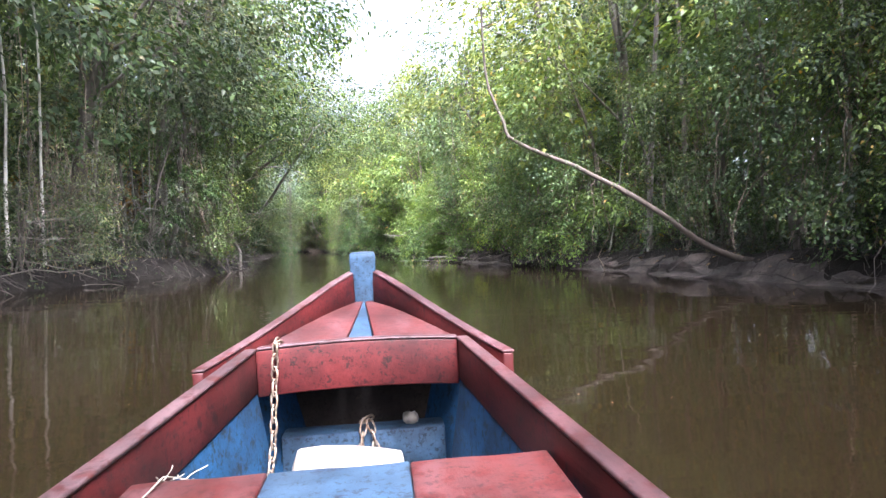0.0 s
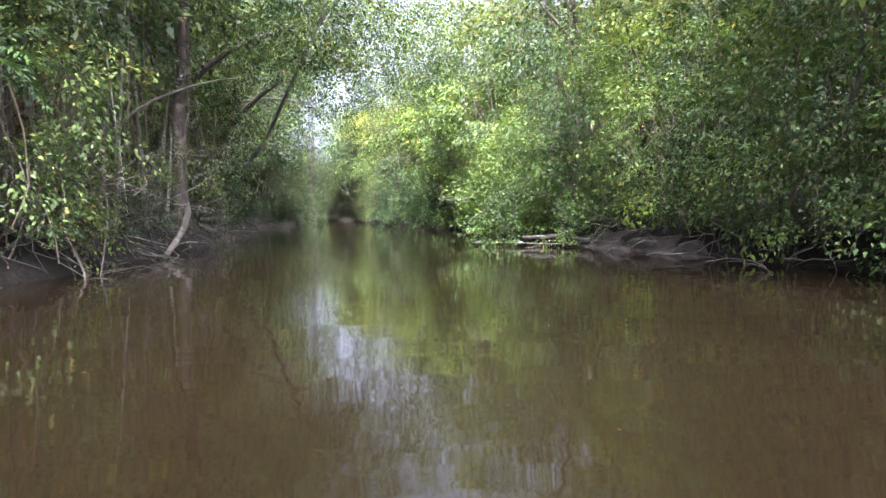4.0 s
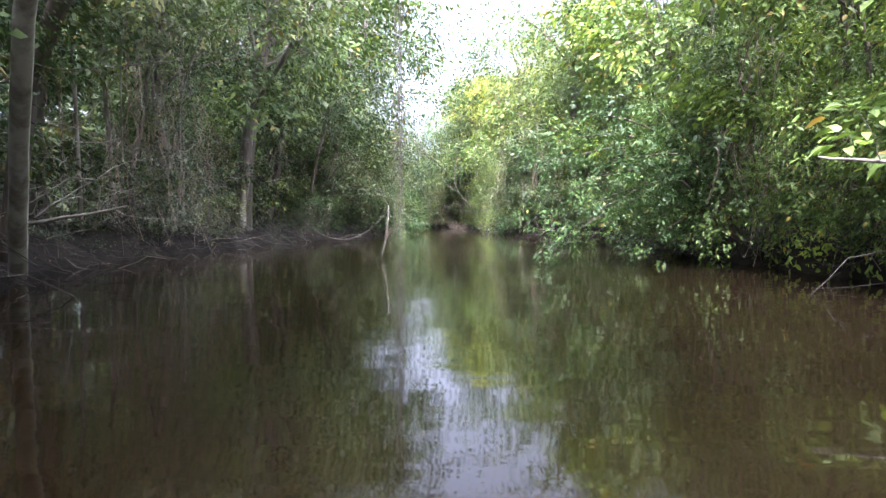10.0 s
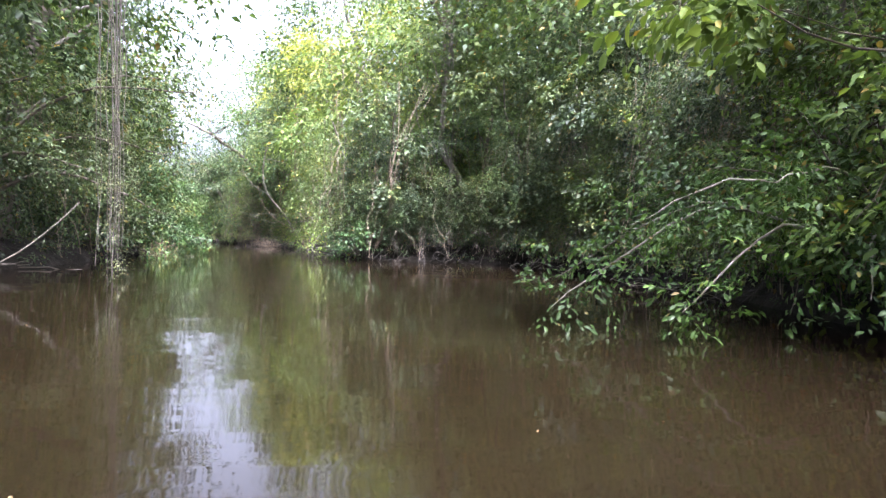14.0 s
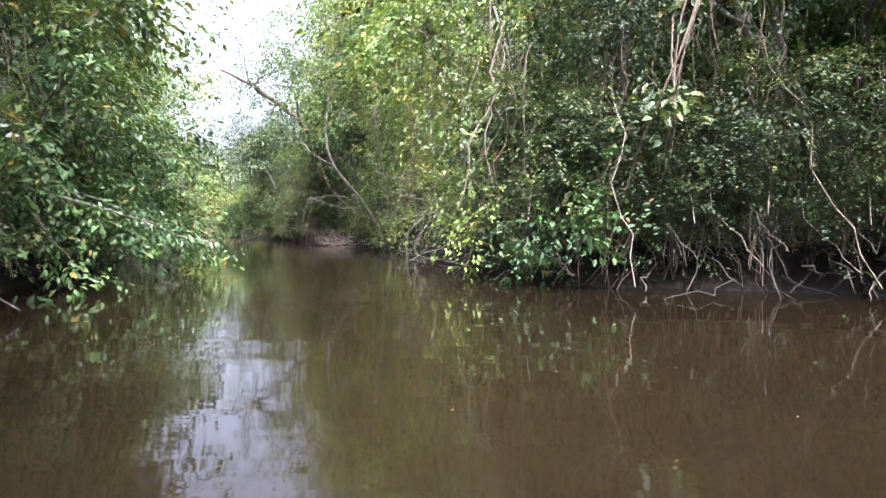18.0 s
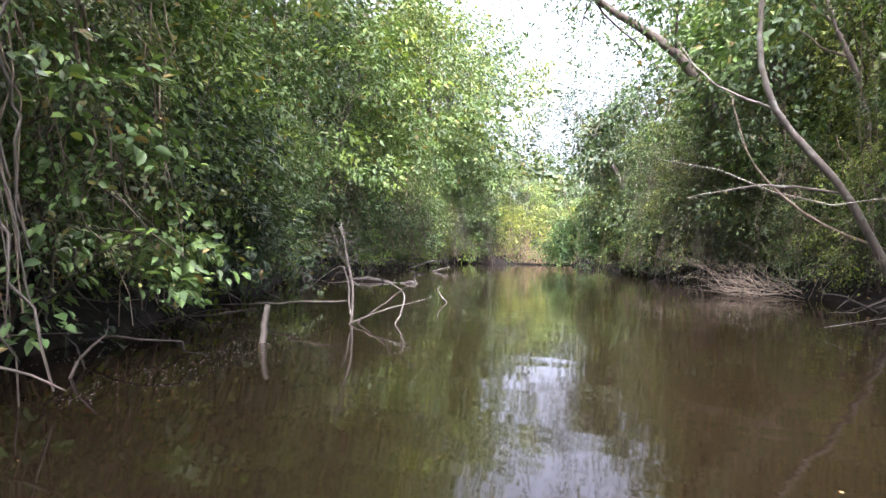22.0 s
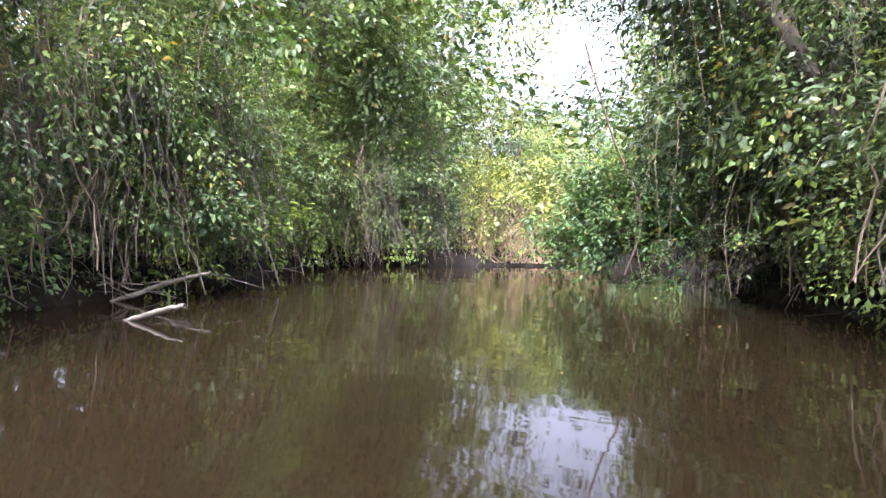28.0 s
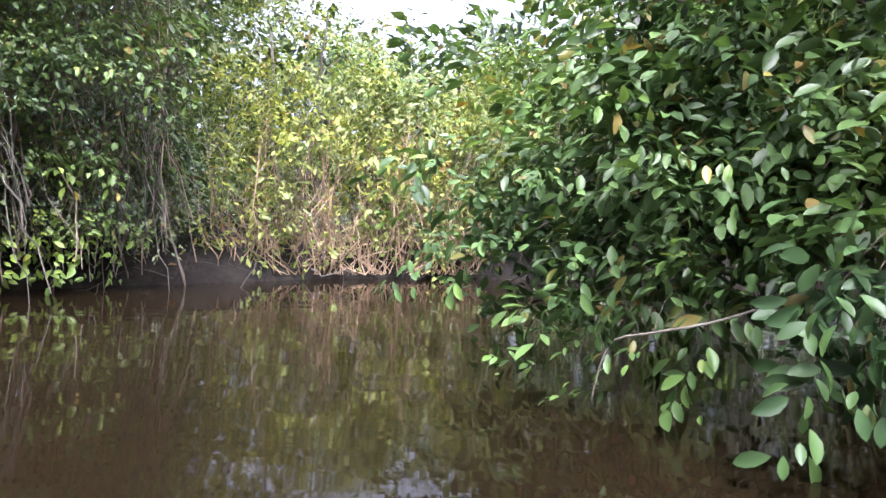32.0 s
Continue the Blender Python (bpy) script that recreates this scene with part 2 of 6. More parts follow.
def build_clay_bank(y0, y1, high):
    """A slumped, undercut bank of bare clay along the water's edge."""
    spots = []
    for (ax, ay), (bx, by) in zip(RIGHT, RIGHT[1:]):
        for k in range(max(1, int(math.hypot(bx - ax, by - ay) / 0.22))):
            u = k / max(1, int(math.hypot(bx - ax, by - ay) / 0.22))
            if y0 <= ay + (by - ay) * u <= y1:
                spots.append((ax + (bx - ax) * u, ay + (by - ay) * u))
    rings = [(-0.34, -0.25), (-0.24, 0.03), (-0.10, 0.16), (0.0, 0.36), (0.05, 0.60), (0.16, 0.82), (0.42, 0.97), (0.85, 1.05), (1.5, 0.8)]
    verts, faces, k = [], [], len(rings)
    for i, (x, y) in enumerate(spots):
        ends = min(1.0, min(i, len(spots) - 1 - i) / 6)
        lump = 0.9 + 0.55 * noise.noise((x * 0.9, y * 0.9, 3.0)) + 0.45 * noise.noise((x * 2.3, y * 2.3, 7.0))
        for d, z in rings:
            jut = 0.30 * noise.noise((y * 1.1, z * 2.2, 1.0)) + 0.20 * noise.noise((y * 3.2, z * 5.0, 2.0)) + 0.08 * noise.noise((y * 9.0, z * 11.0, 5.0))
            verts.append((x + d + jut, y + 0.1 * noise.noise((x, y * 3, z * 5)), z * high * lump * ends if z > 0 else z))
    for i in range(len(spots) - 1):
        for j in range(k - 1):
            faces.append((i * k + j, i * k + j + 1, (i + 1) * k + j + 1, (i + 1) * k + j))
    tagged(new("bank", mesh_of("bank", verts, faces, CLAY, True)), "pale bare clay bank undercut by the river", "river bank", kind="structure")


build_clay_bank(8.0, 23.5, 0.50)
build_clay_bank(28.5, 35.5, 0.48)


# ---- plant building ----
class Soup:
    """Vertices and faces of one mesh, gathered piece by piece."""

    def __init__(self):
        self.v, self.f, self.n = [], [], 0

    def add(self, verts, faces):
        self.v.append(np.asarray(verts, float))
        self.f.append(np.asarray(faces, int) + self.n)
        self.n += len(verts)
        return self

    def tube(self, path, radii, sides=6):
        path = np.asarray(path, float)
        k = len(path)
        radii = np.interp(np.linspace(0, 1, k), np.linspace(0, 1, len(radii)), radii)
        along = np.gradient(path, axis=0)
        along /= np.linalg.norm(along, axis=1)[:, None] + 1e-9
        ref = np.where(np.abs(along[:, 2:3]) > 0.85, [[1.0, 0, 0]], [[0, 0, 1.0]])
        a = np.cross(along, ref)
        a /= np.linalg.norm(a, axis=1)[:, None] + 1e-9
        b = np.cross(along, a)
        th = np.linspace(0, 2 * np.pi, sides, endpoint=False)
        ring = path[:, None] + radii[:, None, None] * (np.cos(th)[None, :, None] * a[:, None] + np.sin(th)[None, :, None] * b[:, None])
        i, j = np.meshgrid(np.arange(k - 1), np.arange(sides), indexing="ij")
        j2 = (j + 1) % sides
        self.add(ring.reshape(-1, 3), np.stack([i * sides + j, i * sides + j2, (i + 1) * sides + j2, (i + 1) * sides + j], -1).reshape(-1, 4))
        return self

    def leaves(self, rng, at, way, size, wide=0.45, fold=0.25, droop=0.0):
        """Folded four-cornered leaves that grow from the places `at` in the directions `way`."""
        n = len(at)
        way = way / (np.linalg.norm(way, axis=1)[:, None] + 1e-9)
        way[:, 2] -= droop
        way /= np.linalg.norm(way, axis=1)[:, None] + 1e-9
        up = rng.normal(0, 0.45, (n, 3)) + [0, 0, 1]
        side = np.cross(way, up)
        side /= np.linalg.norm(side, axis=1)[:, None] + 1e-9
        nor = np.cross(side, way)
        ln = (size * rng.uniform(0.65, 1.3, n))[:, None]
        mid = at + way * ln * 0.42
        wd = side * ln * wide * 0.5
        lift = nor * ln * wide * fold
        tip = at + way * ln - np.array([[0, 0, 1]]) * ln * 0.12
        v = np.stack([at, mid + wd + lift, tip, mid - wd + lift], 1).reshape(-1, 3)
        return self.add(v, np.arange(4 * n).reshape(-1, 4))

    def round_leaves(self, rng, at, way, size, wide=0.5, fold=0.2, droop=0.0):
        """Leaves of two folded halves with a rounded outline."""
        n = len(at)
        way = way / (np.linalg.norm(way, axis=1)[:, None] + 1e-9)
        way[:, 2] -= droop
        way /= np.linalg.norm(way, axis=1)[:, None] + 1e-9
        side = np.cross(way, rng.normal(0, 0.4, (n, 3)) + [0, 0, 1])
        side /= np.linalg.norm(side, axis=1)[:, None] + 1e-9
        nor = np.cross(side, way)
        ln = (size * rng.uniform(0.65, 1.3, n))[:, None]
        wd, lift, down = side * ln * wide * 0.5, nor * ln * wide * fold, np.array([[0, 0, 1]]) * ln * 0.1
        low, high, tip = at + way * ln * 0.28, at + way * ln * 0.68 - down * 0.5, at + way * ln - down * 1.6
        v = np.stack([at, low + wd * 0.92 + lift, high + wd * 0.88 + lift, tip, high - wd * 0.88 + lift, low - wd * 0.92 + lift], 1).reshape(-1, 3)
        i = np.arange(n)[:, None] * 6
        return self.add(v, np.concatenate([i + [0, 1, 2, 3], i + [0, 3, 4, 5]]))

    def oval_leaves(self, rng, at, way, size, wide=0.5, fold=0.16, droop=0.0):
        """Leaves with a smooth oval outline, a midrib and a curled tip."""
        n = len(at)
        way = way / (np.linalg.norm(way, axis=1)[:, None] + 1e-9)
        way[:, 2] -= droop
        way /= np.linalg.norm(way, axis=1)[:, None] + 1e-9
        side = np.cross(way, rng.normal(0, 0.4, (n, 3)) + [0, 0, 1])
        side /= np.linalg.norm(side, axis=1)[:, None] + 1e-9
        nor = np.cross(side, way)
        ln = (size * rng.uniform(0.6, 1.3, n))[:, None]
        curl = rng.uniform(0.05, 0.3, (n, 1))

        def spot(u, w):
            return at + way * ln * u - nor * ln * curl * u * u + side * ln * wide * 0.5 * w + nor * ln * wide * fold * abs(w)

        v = [spot(0.0, 0), spot(0.40, 0), spot(0.68, 0), spot(1.0, 0)]
        for s in (-1, 1):
            v += [spot(0.16, s * 0.52), spot(0.42, s * 0.96), spot(0.68, s * 0.92), spot(0.88, s * 0.5)]
        i = np.arange(n)[:, None] * 12
        return self.add(np.stack(v, 1).reshape(-1, 3), np.concatenate([i + q for q in ([0, 1, 5, 4], [1, 2, 6, 5], [2, 3, 7, 6], [0, 8, 9, 1], [1, 9, 10, 2], [2, 10, 11, 3])]))

    def mesh(self, name, mat, smooth=False):
        v, f = np.concatenate(self.v), np.concatenate(self.f)
        me = bpy.data.meshes.new(name)
        me.vertices.add(len(v))
        me.vertices.foreach_set("co", v.ravel())
        me.loops.add(f.size)
        me.loops.foreach_set("vertex_index", f.ravel().astype(np.int32))
        me.polygons.add(len(f))
        me.polygons.foreach_set("loop_start", (np.arange(len(f)) * 4).astype(np.int32))
        if smooth:
            me.polygons.foreach_set("use_smooth", np.ones(len(f), bool))
        me.materials.append(mat)
        me.update(calc_edges=True)
        return me


def part(name, me, parent, label=""):
    ob = new(name, me)
    ob.parent = parent
    return tagged(ob, label)


def bent(rng, a, b, k=8, sway=0.1):
    """A crooked line from a to b."""
    a, b = np.asarray(a, float), np.asarray(b, float)
    u = np.linspace(0, 1, k)[:, None]
    ln = np.linalg.norm(b - a)
    w = np.cumsum(rng.normal(0, sway * ln / k, (k, 3)), 0)
    w -= u * w[-1]
    return a + (b - a) * u + w * np.sin(np.pi * u) ** 0.5


def sagged(rng, a, b, sag, k=12, sway=0.04):
    p = bent(rng, a, b, k, sway)
    u = np.linspace(0, 1, k)
    p[:, 2] -= sag * 4 * u * (1 - u)
    return p


def spray_kit(seed, kind):
    """A few leafy twigs, each along +x: corner places of its leaves, four a leaf. Sizes are for a twig one metre long."""
    rng = np.random.default_rng(seed)
    n, ln, wide, spread = {"small": (31, 0.128, 0.50, 0.30), "broad": (24, 0.175, 0.54, 0.28), "feather": (44, 0.16, 0.30, 0.06), "long": (17, 0.32, 0.30, 0.22), "wall": (11, 0.31, 0.55, 0.34), "oval": (16, 0.22, 0.45, 0.24), "blade": (17, 0.28, 0.34, 0.2)}[kind]
    kits = []
    for _ in range(5):
        u = rng.uniform(0.05, 1, n) if kind != "feather" else np.linspace(0.08, 1, n)
        side = np.where(np.arange(n) % 2, 1.0, -1.0)
        at = np.stack([u, side * np.abs(rng.normal(0, spread, n)) * (1.1 - 0.5 * u), rng.normal(0, spread * 0.35, n) - 0.22 * u**2], 1)
        way = np.stack([rng.uniform(0.2, 1.0, n), side * rng.uniform(0.3, 1.0, n), rng.normal(-0.25, 0.3, n)], 1)
        soup = Soup()
        (soup.oval_leaves if kind in ("oval", "blade") else soup.round_leaves if kind in ("broad", "long") else soup.leaves)(rng, at, way, ln, wide, 0.2, 0.1)
        kits.append((soup.v[0], soup.f[0]))
    return kits


KITS = {k: spray_kit(i, k) for i, k in enumerate(("small", "broad", "feather", "long", "wall", "oval", "blade"))}


def sprays(soup, rng, places, way, size, kind):
    """Leafy twigs that start at the places and point the given ways, most of them level or hanging."""
    way = way / (np.linalg.norm(way, axis=1)[:, None] + 1e-9)
    for k, (kit, faces) in enumerate(KITS[kind]):
        p, w = places[k::5], way[k::5]
        if not len(p):
            continue
        across = np.cross(w, rng.normal(0, 0.35, w.shape) + [0, 0, 1])
        across /= np.linalg.norm(across, axis=1)[:, None] + 1e-9
        over = np.cross(across, w) * -1
        over *= np.sign(over[:, 2:3] + 1e-6)
        sc = (size * rng.uniform(0.7, 1.35, len(p)))[:, None, None]
        v = p[:, None] + sc * (kit[None, :, 0:1] * w[:, None] + kit[None, :, 1:2] * across[:, None] + kit[None, :, 2:3] * over[:, None])
        soup.add(v.reshape(-1, 3), (faces[None] + (np.arange(len(p)) * len(kit))[:, None, None]).reshape(-1, 4))


def crown_places(rng, n, height, low, radius, lump=0.35, boughs=14):
    """Places of twigs in a crown: gathered on boughs, so that it has masses and gaps."""
    th, u = rng.uniform(0, 2 * np.pi, boughs), (np.arange(boughs) + rng.uniform(0, 1, boughs)) / boughs
    prof = np.sin(np.pi * np.clip(0.16 + 0.74 * u, 0, 1)) ** 0.7
    r = radius * prof * rng.uniform(0.45, 1.0, boughs)
    heart = np.stack([r * np.cos(th), r * np.sin(th), low + (height - low) * u], 1)
    k = rng.integers(0, boughs, n)
    off = rng.normal(0, 1, (n, 3)) * [radius * 0.17, radius * 0.17, radius * 0.07]
    away = off / radius + 0.9 * np.stack([np.cos(th), np.sin(th), 0 * th], 1)[k] * prof[k][:, None]
    away[:, 2] -= 0.25
    return heart[k] + off, away + rng.normal(0, 0.35, (n, 3)), heart


def make_tree(seed, height, low, radius, girth, count, spray, kind, mat, bark, label, lean=(0, 0), limbs=5, boughs=14):
    """A tree with its trunk, limbs and a crown of leafy twigs. It leans out on its -y side."""
    rng = np.random.default_rng(seed)
    tree = tagged(new("tree"), label, "tree", "forest trees")
    top = np.array([lean[0], lean[1], height * 0.93])
    trunk = bent(rng, (0, 0, -0.3), top, 12, 0.16)
    part("trunk", Soup().tube(trunk, [girth * 1.5, girth, girth * 0.8, girth * 0.35], 9).mesh("trunk", BARK[bark], True), tree)
    places, way, hearts = crown_places(rng, count, height, low, radius, boughs=boughs)
    for q in (places, hearts):
        q[:, :2] += np.array(lean) * np.clip(q[:, 2:3] / height, 0, 1) ** 1.2
    for e in hearts[rng.permutation(len(hearts))[:limbs]]:
        k = int(np.clip((e[2] * 0.75) / (height * 0.93) * 11, 2, 10))
        limb = Soup().tube(bent(rng, trunk[k], e, 7, 0.25), [girth * 0.42, girth * 0.2, girth * 0.06], 5)
        for _ in range(5):
            q = places[rng.integers(len(places))]
            s = trunk[k] + (e - trunk[k]) * rng.uniform(0.4, 0.95)
            if np.linalg.norm(q - s) < radius:
                limb.tube(bent(rng, s, q, 5, 0.25), [girth * 0.13, girth * 0.03], 4)
        part("limb", limb.mesh("limb", BARK[bark], True), tree)
    soup = Soup()
    sprays(soup, rng, places, way, spray, kind)
    part("crown", soup.mesh("crown", LEAF[mat]), tree)
    return tree


def make_shrub(seed, height, radius, count, spray, kind, mat, bark, label, reach=0.0, stems=7):
    """A many-stemmed bush; reach: how far it hangs out on its -y side."""
    rng = np.random.default_rng(seed)
    bush = tagged(new("shrub"), label, "shrub", "riverside shrubs")
    th, u = rng.uniform(0, 2 * np.pi, count), rng.uniform(0.0, 1, count) ** 0.8
    r = radius * np.sqrt(rng.uniform(0.15, 1, count)) * (1.05 - 0.5 * u) * (1 + 0.3 * np.sin(3 * th + seed))
    places = np.stack([r * np.cos(th), r * np.sin(th) - reach * np.sin(np.pi * (0.15 + 0.6 * u)), 0.15 + height * u + rng.normal(0, 0.1, count)], 1)
    way = np.stack([np.cos(th), np.sin(th) - 0.4 * reach, 0.35 - 0.6 * rng.uniform(0, 1, count)], 1) + rng.normal(0, 0.4, (count, 3))
    for e in places[rng.permutation(count)[:stems]]:
        stem = Soup().tube(bent(rng, (rng.normal(0, 0.2), rng.normal(0, 0.2), -0.3), e, 7, 0.25), [0.03, 0.017, 0.006], 4)
        for _ in range(3):
            q = places[rng.integers(count)]
            stem.tube(bent(rng, e * rng.uniform(0.5, 0.8), q, 5, 0.25), [0.012, 0.004], 4)
        part("stem", stem.mesh("stem", BARK[bark], True), bush)
    soup = Soup()
    sprays(soup, rng, places, way, spray, kind)
    part("foliage", soup.mesh("foliage", LEAF[mat]), bush)
    return bush


def make_curtain(seed, width, height, lumps, count, spray, kind, mat, label, strands=6, low=0.15):
    """Climbers that hang over the water in leafy masses, with bare strands below; the water lies on the -y side."""
    rng = np.random.default_rng(seed)
    veil = tagged(new("vine_curtain"), label, "vines", "hanging vines")
    hx, hz = rng.uniform(-width / 2, width / 2, lumps), low + 0.3 + (height - low) * (np.arange(lumps) + rng.uniform(0, 1, lumps)) / lumps
    hy = -0.55 * np.sin(np.pi * np.clip(hz / height, 0, 1) * 0.8) - rng.uniform(-0.35, 0.35, lumps)
    rad = rng.uniform(0.40, 0.85, lumps)
    k = rng.integers(0, lumps, count)
    out = rng.normal(0, 1, (count, 3))
    out[:, 1] -= 0.9
    out[:, 2] += 0.25
    out /= np.linalg.norm(out, axis=1)[:, None]
    places = np.stack([hx, hy, hz], 1)[k] + out * rad[k][:, None] * rng.uniform(0.5, 1.0, (count, 1)) * [1, 0.8, 1]
    places[:, 2] = np.maximum(places[:, 2], low)
    way = out + [0, 0, -0.55] + rng.normal(0, 0.3, (count, 3))
    soup = Soup()
    sprays(soup, rng, places, way, spray, kind)
    part("foliage", soup.mesh("foliage", LEAF[mat]), veil)
    for _ in range(strands):
        x, y = rng.uniform(-width / 2, width / 2), rng.uniform(-0.9, 0.1)
        a = (x + rng.normal(0, 0.3), y + 0.3, height * rng.uniform(0.6, 1.0))
        s = Soup()
        for _ in range(rng.integers(2, 5)):
            a2 = np.array(a) + rng.normal(0, 0.12, 3)
            s.tube(bent(rng, a2, (x + rng.normal(0, 0.5), y + rng.normal(0, 0.25), rng.uniform(-0.1, 1.0) + (0.8 if rng.random() < 0.3 else 0)), 12, 0.3), rng.uniform(0.005, 0.016) * np.array([1, 1, 0.7]), 4)
        part("vine", s.mesh("vine", BARK["dry" if rng.random() < 0.6 else "grey"], True), veil)
    return veil


def along(line, step, y0, y1):
    """Places along a bank between two distances up the river, with the direction away from the water."""
    out = []
    side = 1 if line is RIGHT else -1
    carry = 0.0
    for (ax, ay), (bx, by) in zip(line, line[1:]):
        ln = math.hypot(bx - ax, by - ay)
        dx, dy = (bx - ax) / ln, (by - ay) / ln
        s = carry
        while s < ln:
            x, y = ax + dx * s, ay + dy * s
            if y0 <= y <= y1:
                out.append((x, y, side * dy, -side * dx))
            s += step
        carry = s - ln
    return out


def eye_clear(x, y, room):
    return all(math.hypot(x - p[1], y - p[2]) > room for p in PATH)


TREES = {
    "tall_grey": make_tree(1, 14, 4.0, 4.0, 0.17, 290, 1.45, "small", "green", "grey", "tall grey-barked forest tree with a ragged green crown", (0.4, -2.6), 7, 24),
    "tall_pale": make_tree(2, 15, 5.0, 3.6, 0.13, 240, 1.4, "small", "grey", "pale", "slender pale-barked forest tree with thin leaves", (-0.6, -1.5), 7, 22),
    "tall_broad": make_tree(3, 13, 3.2, 4.6, 0.20, 330, 1.45, "small", "green", "brown", "broad brown-barked forest tree with a dense crown", (0.5, -3.2), 8, 26),
    "tall_gold": make_tree(4, 13, 3.6, 3.8, 0.14, 260, 1.45, "small", "gold", "grey", "sunlit forest tree with yellow-green leaves", (0.3, -1.6), 6, 22),
    "mid_green": make_tree(11, 7.5, 1.3, 2.3, 0.075, 210, 0.85, "small", "green", "grey", "small riverside tree with hanging green leaves", (0.5, -1.4), 6),
    "mid_bright": make_tree(12, 6.5, 0.9, 2.2, 0.06, 190, 0.72, "broad", "bright", "brown", "small riverside tree with bright green leaves", (-0.4, -1.5), 6),
    "mid_grey": make_tree(13, 8.0, 1.2, 2.1, 0.06, 150, 0.75, "small", "grey", "pale", "thin pale-stemmed sapling with sparse grey-green leaves", (0.4, -0.7), 7),
    "mid_dark": make_tree(14, 7.0, 0.8, 2.4, 0.08, 190, 0.8, "broad", "dark", "brown", "small riverside tree with leaves coloured dark green as in shade", (0.3, -1.4), 6),
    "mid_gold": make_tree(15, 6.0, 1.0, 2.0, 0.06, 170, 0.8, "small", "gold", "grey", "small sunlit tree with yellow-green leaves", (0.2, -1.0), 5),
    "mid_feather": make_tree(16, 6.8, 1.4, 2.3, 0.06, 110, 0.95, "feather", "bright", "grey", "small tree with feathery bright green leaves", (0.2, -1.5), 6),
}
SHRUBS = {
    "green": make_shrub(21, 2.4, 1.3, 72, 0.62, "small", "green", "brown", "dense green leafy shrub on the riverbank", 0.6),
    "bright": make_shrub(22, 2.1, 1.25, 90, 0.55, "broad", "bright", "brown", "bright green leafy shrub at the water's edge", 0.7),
    "dark": make_shrub(23, 2.6, 1.4, 88, 0.62, "broad", "dark", "brown", "shrub with leaves coloured dark green for the shade of the bank", 0.5),
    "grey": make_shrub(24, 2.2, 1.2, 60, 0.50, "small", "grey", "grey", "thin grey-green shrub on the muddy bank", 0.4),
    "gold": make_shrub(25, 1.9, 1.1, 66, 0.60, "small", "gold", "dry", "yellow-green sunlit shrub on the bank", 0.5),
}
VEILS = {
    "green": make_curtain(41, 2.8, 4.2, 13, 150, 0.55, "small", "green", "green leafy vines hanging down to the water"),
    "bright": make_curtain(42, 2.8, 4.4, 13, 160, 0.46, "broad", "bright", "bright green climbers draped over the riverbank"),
    "dark": make_curtain(43, 3.0, 4.6, 16, 230, 0.38, "broad", "dark", "climbers hanging over the bank, leaves coloured dark green for its shade", 9, 0.7),
    "gold": make_curtain(44, 2.6, 3.8, 12, 140, 0.52, "small", "gold", "sunlit yellow-green vines with dry hanging stems", 9),
    "dry": make_curtain(45, 2.6, 4.6, 11, 110, 0.48, "small", "grey", "thin grey-green vines with many bare hanging stems", 14),
    "stringy": make_curtain(46, 2.6, 4.4, 9, 85, 0.42, "small", "green", "dense curtain of dry pale vines under a cap of leaves", 20, 0.9),
}
REACH = {"tall_grey": 6.3, "tall_pale": 5.0, "tall_broad": 7.2, "tall_gold": 5.2}
USED = set()


def set_down(kind, book, x, y, turn, scale, z=None, tall=None):
    """Puts the first one of a kind, or a copy of it, at a place."""
    ob = book[kind]
    m = Matrix.LocRotScale((x, y, ground_z(x, y) - 0.05 if z is None else z), Euler((0, 0, turn)), (scale, scale, tall or scale))
    if id(ob) in USED:
        return copy_thing(ob, m)
    USED.add(id(ob))
    ob.matrix_basis = m
    return ob


# how the forest changes along each bank: from, to, small trees, shrubs, tall trees, share of shrub places taken, share of small-tree places taken, climbers, their share
# dark leaf kinds colour shade into dim reaches, bright kinds light into lit ones
ZONES_L = [(-14, 20, "mid_grey mid_green mid_green", "grey green grey", "tall_pale tall_grey", 0.45, 0.85, "dry", 0.12),
           (20, 48, "mid_grey mid_green mid_feather mid_green", "dark green grey", "tall_pale tall_grey tall_grey", 0.45, 0.85, "dry green", 0.18),
           (48, 66, "mid_dark mid_dark mid_green", "dark grey dark", "tall_grey tall_broad tall_pale", 0.6, 0.9, "dry dark", 0.22),
           (66, 84, "mid_dark mid_dark mid_green", "dark green dark", "tall_broad tall_grey", 0.8, 0.9, "dark green dry", 0.7),
           (84, 112, "mid_green mid_bright mid_bright mid_feather", "green bright dark", "tall_broad tall_grey", 1.0, 1.0, "green bright dry bright", 1.0),
           (112, 134, "mid_green mid_gold mid_bright", "green bright gold", "tall_gold tall_broad", 0.9, 1.0, "green gold dry bright", 1.0)]
ZONES_R = [(-14, 22, "mid_dark mid_green mid_green", "dark green dark", "tall_broad tall_grey", 0.6, 0.9, "green dry dark", 0.6),
           (22, 62, "mid_bright mid_bright mid_green mid_feather", "bright green bright", "tall_broad tall_gold", 0.9, 1.0, "bright green bright", 0.95),
           (62, 79, "mid_dark mid_green mid_dark", "dark dark green", "tall_broad tall_broad tall_grey", 1.0, 1.0, "dark dark dry", 0.75),
           (79, 86, "mid_green mid_dark mid_dark", "green dark dark", "tall_broad tall_grey", 0.9, 1.0, "green dark dark", 0.9),
           (86, 104, "mid_green mid_gold mid_bright", "green dark gold", "tall_gold tall_broad tall_grey", 0.8, 0.95, "green gold dry green", 0.85),
           (104, 130, "mid_green mid_dark mid_gold", "green dark gold", "tall_broad tall_gold", 0.9, 1.0, "green dry dark gold", 1.0)]


